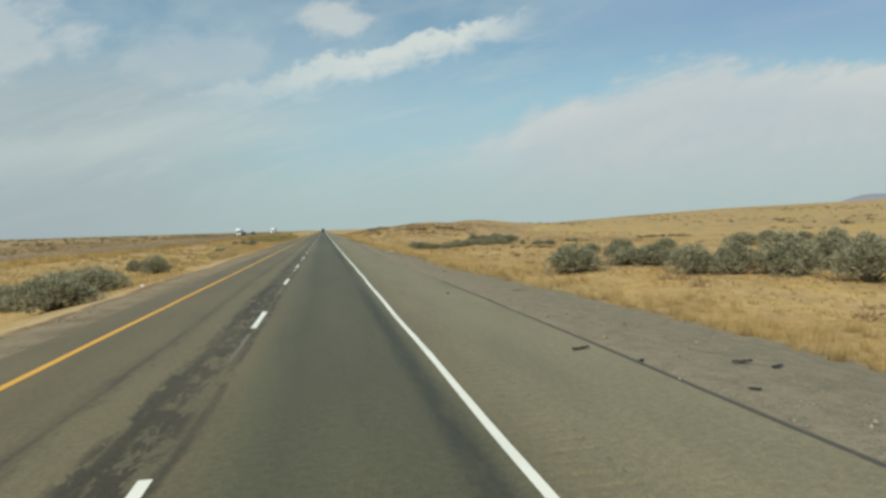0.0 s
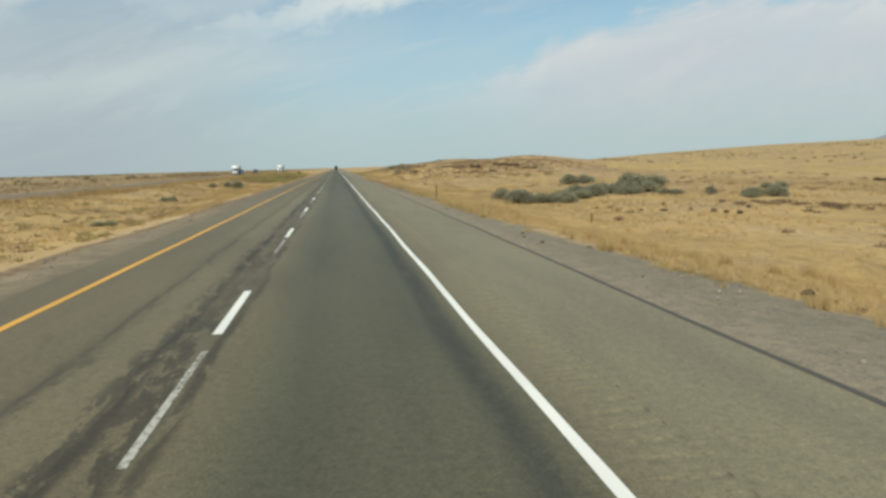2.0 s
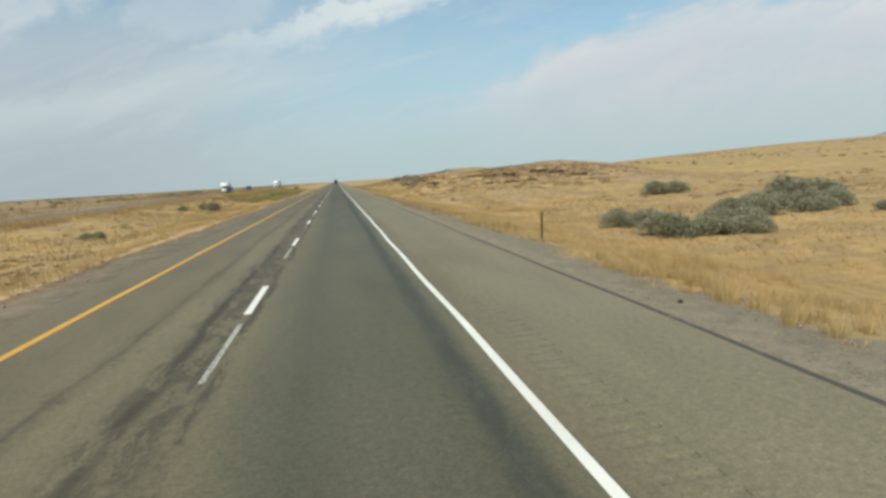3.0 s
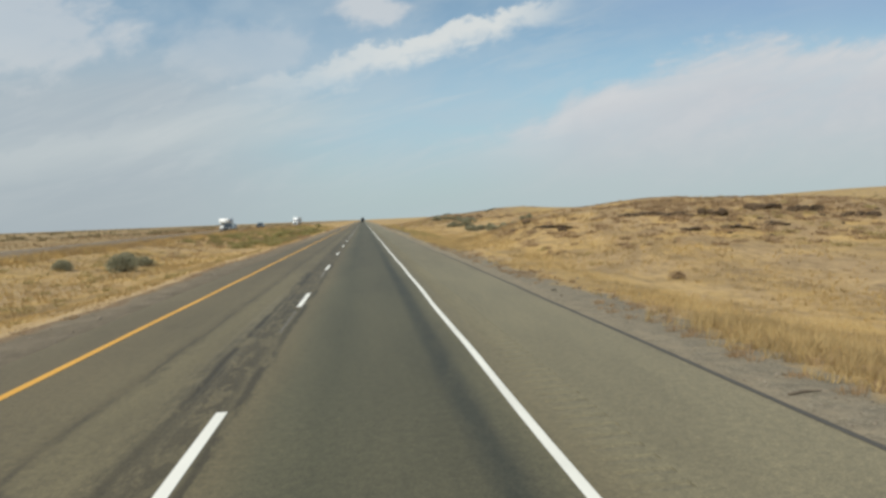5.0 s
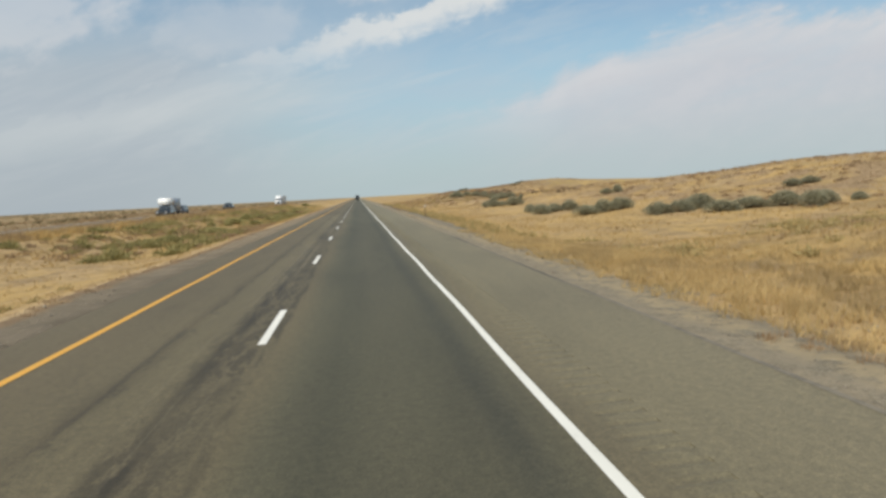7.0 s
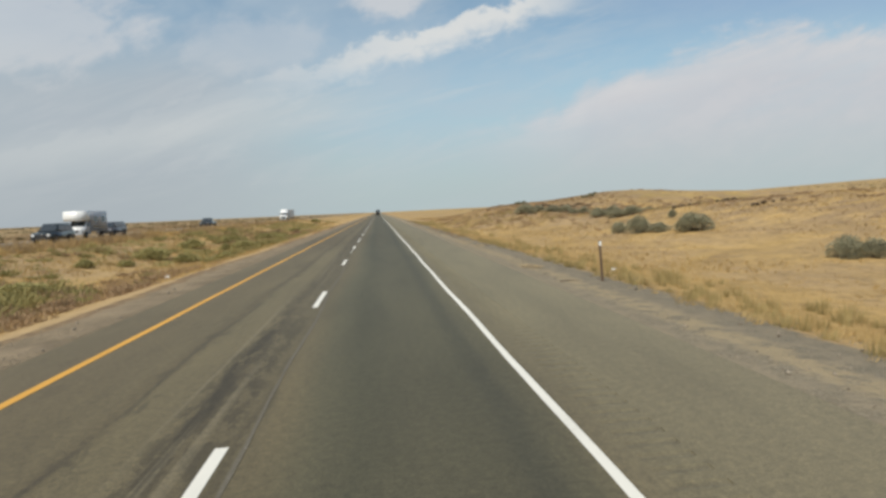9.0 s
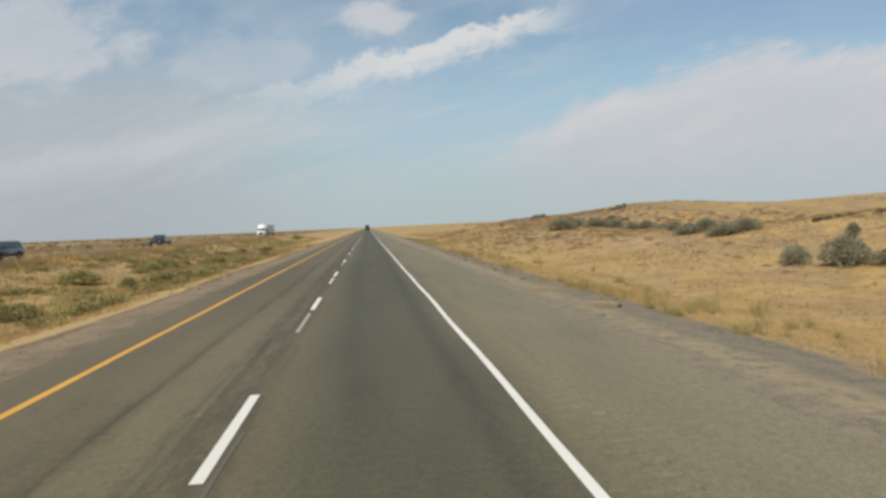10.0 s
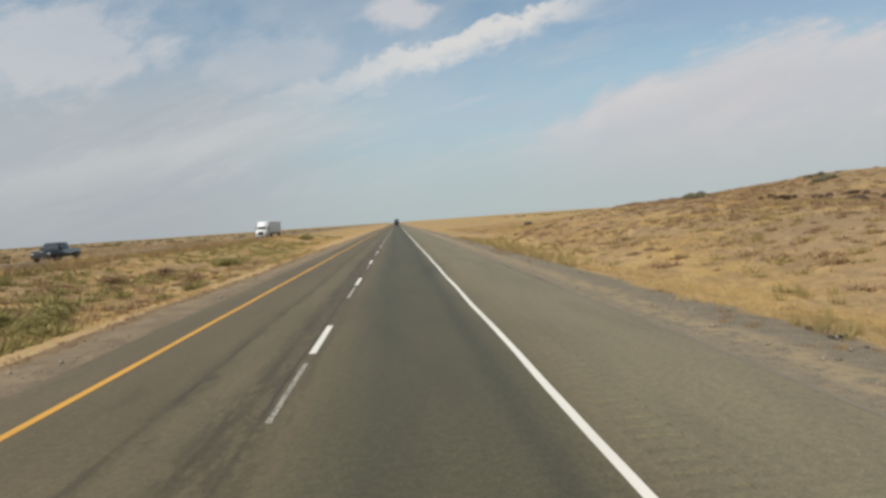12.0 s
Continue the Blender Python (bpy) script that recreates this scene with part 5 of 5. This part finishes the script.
def hull(bm, prof, half, top_half, z_wide, z_top, bevel):
    """A body from its side outline (y, z), drawn in towards the roof."""
    sides = []
    for s in (-1, 1):
        row = []
        for y, z in prof:
            k = min(max((z - z_wide) / max(z_top - z_wide, 0.01), 0), 1)
            row.append(bm.verts.new((s * (half + (top_half - half) * k), y, z)))
        sides.append(row)
    n = len(prof)
    for k in range(n):
        j = (k + 1) % n
        bm.faces.new((sides[0][k], sides[0][j], sides[1][j], sides[1][k]))
    bm.faces.new(sides[0][::-1])
    bm.faces.new(sides[1])
    bmesh.ops.recalc_face_normals(bm, faces=bm.faces)
    if bevel:
        soft_edges(bm, bevel, 2)


def panel(bm, pts, depth):
    """A thin slab from four corners, thickened along its own normal."""
    p = [Vector(q) for q in pts]
    n = (p[1] - p[0]).cross(p[-1] - p[0]).normalized() * depth
    a, b = [bm.verts.new(q) for q in p], [bm.verts.new(q + n) for q in p]
    m = len(p)
    bm.faces.new(a[::-1])
    bm.faces.new(b)
    for k in range(m):
        j = (k + 1) % m
        bm.faces.new((a[k], a[j], b[j], b[k]))


def car(name, at, paint, kind, label, category):
    """A passenger vehicle; its nose points towards -y of its own frame."""
    root = new(name)
    L, W = {"suv": (4.7, 1.9), "pickup": (5.8, 2.0), "minivan": (5.0, 1.95)}[kind]
    f, b, r = -L / 2, L / 2, 0.38
    lift = 0.30 if kind != "pickup" else 0.42
    belt = 1.12 if kind != "pickup" else 1.18
    roof = {"suv": 1.9, "pickup": 1.92, "minivan": 1.85}[kind]
    w = W / 2
    body = bmesh.new()
    if kind == "pickup":
        prof = [(f, lift + 0.1), (f, belt - 0.22), (f + 0.12, belt - 0.06), (f + 1.5, belt + 0.02), (b, belt + 0.05), (b, lift + 0.15), (b - 0.1, lift), (f + 0.15, lift)]
    else:
        prof = [(f, lift + 0.1), (f + 0.03, belt - 0.3), (f + 0.18, belt - 0.12), (f + 1.2, belt), (b - 0.05, belt + 0.03), (b, lift + 0.2), (b - 0.12, lift), (f + 0.15, lift)]
    hull(body, prof, w, w, 0, 1, 0.05)
    part("body", body, paint, root, "", True)
    cab = bmesh.new()
    y0, y1, y2, y3 = {"suv": (f + 1.15, f + 1.95, b - 0.55, b - 0.08), "pickup": (f + 1.55, f + 2.2, f + 3.55, f + 3.75), "minivan": (f + 0.85, f + 1.8, b - 0.4, b - 0.08)}[kind]
    hull(cab, [(y0, belt - 0.04), (y1, roof), (y2, roof), (y3, belt - 0.04)], w - 0.04, w - 0.22, belt, roof, 0.06)
    part("cabin", cab, paint, root, "", True)
    # glass
    def at_z(z):
        k = (z - belt) / (roof - belt)
        return w - 0.04 + (-0.18) * k
    za, zb = belt + 0.06, roof - 0.12
    def yfront(z):
        return y0 + (y1 - y0) * (z - belt + 0.04) / (roof - belt + 0.04)
    def yback(z):
        return y3 + (y2 - y3) * (z - belt + 0.04) / (roof - belt + 0.04)
    g = bmesh.new()
    panel(g, [(-at_z(za) + 0.12, yfront(za) - 0.004, za), (at_z(za) - 0.12, yfront(za) - 0.004, za), (at_z(zb) - 0.10, yfront(zb) - 0.004, zb), (-at_z(zb) + 0.10, yfront(zb) - 0.004, zb)], 0.012)
    part("windscreen", g, M_GLASS, root)
    g = bmesh.new()
    panel(g, [(at_z(za) - 0.12, yback(za) + 0.004, za), (-at_z(za) + 0.12, yback(za) + 0.004, za), (-at_z(zb) + 0.10, yback(zb) + 0.004, zb), (at_z(zb) - 0.10, yback(zb) + 0.004, zb)], 0.012)
    part("rear_window", g, M_GLASS, root)
    span = (yback(za) - 0.2) - (yfront(za) + 0.28)
    for s in (-1, 1):
        for k in (0, 1):
            ya, yb = yfront(za) + 0.28 + span * k / 2, yfront(za) + 0.28 + span * (k + 1) / 2 - 0.07
            ta = max(ya, yfront(zb) + 0.12)
            tb = min(yb, yback(zb) - 0.1)
            g = bmesh.new()
            pts = [(s * (at_z(za) + 0.003), ya, za), (s * (at_z(za) + 0.003), yb, za), (s * (at_z(zb) + 0.003), tb, zb), (s * (at_z(zb) + 0.003), ta, zb)]
            panel(g, pts if s > 0 else pts[::-1], 0.01)
            part("side_window", g, M_GLASS, root)
    # nose and tail
    g = bmesh.new()
    box(g, -w * 0.55, w * 0.55, f - 0.03, f + 0.05, belt - 0.52, belt - 0.25)
    soft_edges(g, 0.015, 1)
    part("grille", g, M_PLASTIC, root)
    g = bmesh.new()
    box(g, -w * 0.97, w * 0.97, f - 0.10, f + 0.10, lift + 0.02, lift + 0.24)
    soft_edges(g, 0.04, 2)
    part("front_bumper", g, M_PLASTIC, root)
    g = bmesh.new()
    box(g, -w * 0.97, w * 0.97, b - 0.08, b + 0.08, lift + 0.05, lift + 0.26)
    soft_edges(g, 0.04, 2)
    part("rear_bumper", g, M_PLASTIC, root)
    for s in (-1, 1):
        g = bmesh.new()
        box(g, s * w * 0.80 - 0.14, s * w * 0.80 + 0.14, f - 0.025, f + 0.10, belt - 0.40, belt - 0.25)
        soft_edges(g, 0.02, 2)
        part("headlight", g, M_LAMP, root, "clear headlight")
        if kind == "suv":
            g = bmesh.new()
            tube(g, (s * w * 0.72, f + 0.02, belt - 0.33), (s * w * 0.72, f - 0.05, belt - 0.33), 0.12, 0.11, 20)
            part("round_lamp", g, M_REFLECT, root, "bright round lamp")
        g = bmesh.new()
        box(g, s * w * 0.86 - 0.08, s * w * 0.86 + 0.08, b - 0.08, b + 0.02, belt - 0.35, belt - 0.02)
        soft_edges(g, 0.02, 1)
        part("tail_light", g, M_RED, root, "red tail light")
        g = bmesh.new()
        box(g, s * (w + 0.02) - 0.09, s * (w + 0.02) + 0.09, y0 + 0.35, y0 + 0.45, belt + 0.04, belt + 0.2)
        soft_edges(g, 0.03, 2)
        part("door_mirror", g, M_PLASTIC, root)
        for y in (f + 0.9, b - 1.0):
            g = bmesh.new()
            tube(g, (s * (w - 0.16), y, r + 0.01), (s * (w + 0.006), y, r + 0.01), r + 0.07, r + 0.07, 24)
            part("wheel_arch", g, M_PLASTIC, root)
            wheel(root, s * (w - 0.09), y, r, 0.23)
    if kind == "pickup":
        g = bmesh.new()
        box(g, -w + 0.12, w - 0.12, f + 3.85, b - 0.1, belt + 0.045, belt + 0.056)
        part("bed_cover", g, M_PLASTIC, root, "black load bed cover")
    root.matrix_basis = at
    return tagged(root, label, category)


def motorhome(at):
    root = new("motorhome")
    g = bmesh.new()
    hull(g, [(-1.7, 0.75), (-1.7, 2.05), (-3.25, 2.15), (-3.45, 2.45), (-3.2, 3.15), (-2.9, 3.25), (2.2, 3.25), (2.3, 3.1), (2.3, 0.75)], 1.2, 1.2, 0, 1, 0.06)
    # the coach's shaded sides are painted in as grey
    part("coach_body", g, M_CARGREY, root, "coach body with side shade in its grey", True)
    g = bmesh.new()
    hull(g, [(-3.56, 2.14), (-3.66, 2.5), (-3.58, 3.18), (-3.40, 3.28), (-2.2, 3.28), (-2.2, 2.12), (-3.3, 2.08)], 1.215, 1.215, 0, 1, 0.04)
    part("overcab_bunk", g, M_CARWHITE, root, "white overcab bunk", True)
    g = bmesh.new()
    hull(g, [(-4.0, 0.5), (-4.05, 0.95), (-3.9, 1.2), (-3.1, 1.35), (-2.4, 2.1), (-1.72, 2.1), (-1.72, 0.45), (-3.9, 0.42)], 1.0, 0.9, 1.2, 2.1, 0.06)
    part("cab", g, M_CARWHITE, root, "white van cab", True)
    g = bmesh.new()
    panel(g, [(-0.85, -3.02, 1.42), (0.85, -3.02, 1.42), (0.80, -2.47, 2.04), (-0.80, -2.47, 2.04)], 0.015)
    part("windscreen", g, M_GLASS, root)
    g = bmesh.new()
    box(g, -0.6, 0.6, -4.08, -3.98, 0.72, 0.98)
    soft_edges(g, 0.02, 1)
    part("grille", g, M_PLASTIC, root)
    g = bmesh.new()
    box(g, -1.02, 1.02, -4.14, -3.9, 0.42, 0.62)
    soft_edges(g, 0.04, 2)
    part("front_bumper", g, M_CARGREY, root)
    for s in (-1, 1):
        g = bmesh.new()
        box(g, s * 0.8 - 0.15, s * 0.8 + 0.15, -4.09, -3.95, 0.75, 0.98)
        soft_edges(g, 0.02, 1)
        part("headlight", g, M_LAMP, root, "clear headlight")
        g = bmesh.new()
        box(g, s * 1.2 - 0.1, s * 1.2 + 0.1, -2.9, -2.8, 1.45, 1.8)
        soft_edges(g, 0.03, 2)
        part("door_mirror", g, M_PLASTIC, root)
        for ya, yb in ((-1.2, -0.3), (0.7, 1.7)):
            g = bmesh.new()
            x = s * 1.2
            box(g, min(x, x + s * 0.012), max(x, x + s * 0.012), ya, yb, 1.9, 2.6)
            part("side_window", g, M_GLASS, root)
        g = bmesh.new()
        x = s * 1.2
        box(g, min(x, x + s * 0.008), max(x, x + s * 0.008), -1.6, 2.2, 1.25, 1.42)
        part("side_stripe", g, M_CARDARK, root, "dark stripe along the side")
        for y in (-3.1, 1.1):
            wheel(root, s * 0.95, y, 0.38, 0.26)
    root.matrix_basis = at
    return tagged(root, "white motorhome with an overcab bunk on the opposite carriageway", "motorhome")


def semi_truck(at, label, cab_mat, box_mat, door_mat):
    root = new("semi_truck")
    g = bmesh.new()
    hull(g, [(-5.6, 0.55), (-5.7, 1.4), (-5.4, 1.75), (-4.2, 1.95), (-3.7, 2.75), (-2.6, 3.95), (-1.2, 3.95), (-1.2, 0.9), (-5.5, 0.5)], 1.2, 1.15, 2.0, 3.9, 0.07)
    part("cab", g, cab_mat, root, "white sleeper cab with a roof fairing", True)
    g = bmesh.new()
    panel(g, [(-1.0, -4.20, 2.02), (1.0, -4.20, 2.02), (0.98, -3.75, 2.74), (-0.98, -3.75, 2.74)], 0.015)
    part("windscreen", g, M_GLASS, root)
    g = bmesh.new()
    box(g, -0.62, 0.62, -5.76, -5.6, 0.75, 1.55)
    soft_edges(g, 0.03, 2)
    part("grille", g, M_PLASTIC, root)
    g = bmesh.new()
    box(g, -1.22, 1.22, -5.85, -5.5, 0.38, 0.70)
    soft_edges(g, 0.05, 2)
    part("front_bumper", g, M_RIM, root, "polished metal bumper")
    g = bmesh.new()
    box(g, -1.28, 1.28, -0.6, 13.0, 1.15, 3.85)
    soft_edges(g, 0.03, 2)
    part("trailer", g, box_mat, root, "plain box trailer")
    g = bmesh.new()
    box(g, -0.45, 0.45, -5.2, 12.8, 0.75, 1.13)
    part("chassis", g, M_PLASTIC, root)
    g = bmesh.new()
    panel(g, [(-1.2, 13.004, 1.2), (-0.01, 13.004, 1.2), (-0.01, 13.004, 3.78), (-1.2, 13.004, 3.78)][::-1], 0.02)
    panel(g, [(0.01, 13.004, 1.2), (1.2, 13.004, 1.2), (1.2, 13.004, 3.78), (0.01, 13.004, 3.78)][::-1], 0.02)
    part("rear_doors", g, door_mat, root)
    for s in (-1, 1):
        g = bmesh.new()
        box(g, s * 0.92 - 0.2, s * 0.92 + 0.2, -5.74, -5.5, 0.95, 1.2)
        soft_edges(g, 0.03, 2)
        part("headlight", g, M_LAMP, root, "clear headlight")
        g = bmesh.new()
        box(g, s * 1.38 - 0.1, s * 1.38 + 0.1, -4.2, -4.1, 1.95, 2.7)
        soft_edges(g, 0.03, 2)
        part("door_mirror", g, M_PLASTIC, root)
        g = bmesh.new()
        x = s * 1.19
        box(g, min(x, x + s * 0.014), max(x, x + s * 0.014), -3.75, -2.7, 2.0, 2.65)
        part("side_window", g, M_GLASS, root)
        g = bmesh.new()
        tube(g, (s * 1.0, -2.6, 0.75), (s * 1.0, -1.3, 0.75), 0.33, 0.33, 16)
        part("fuel_tank", g, M_RIM, root, "bare metal fuel tank")
        for y in (-4.6, -0.4, 0.8, 10.4, 11.6):
            wheel(root, s * 1.05, y, 0.52, 0.34)
    root.matrix_basis = at
    return tagged(root, label, "truck")


def stand(x, y, turn=0.0):
    """A place on the opposite carriageway."""
    return pose(x, y, float(opposite_z(y)), 0, 0, turn)


# shade on the trailer is put into its panel colour
semi_truck(stand(-34.6, 411.0), "white semi truck, trailer greyed for shade, on the opposite carriageway", M_CARWHITE, M_CARGREY, M_CARGREY)
motorhome(stand(-37.9, 273.5))
car("suv", stand(-34.3, 258.2), M_CARDARK, "suv", "dark blue-grey sport utility vehicle on the opposite carriageway", "car")
car("minivan", stand(-38.2, 280.6), M_VANGREY, "minivan", "dull grey minivan close behind the motorhome on the opposite carriageway", "car")
car("pickup_truck", stand(-37.9, 325.6), M_CARDARK, "pickup", "dark grey pickup truck with covered bed on the opposite carriageway", "pickup truck")
semi_truck(pose(-1.85, 620.0, 0.0, 0, 0, 180), "dark far truck ahead in the lane near the horizon", M_CARDARK, M_CARBLACK, M_CARBLACK)
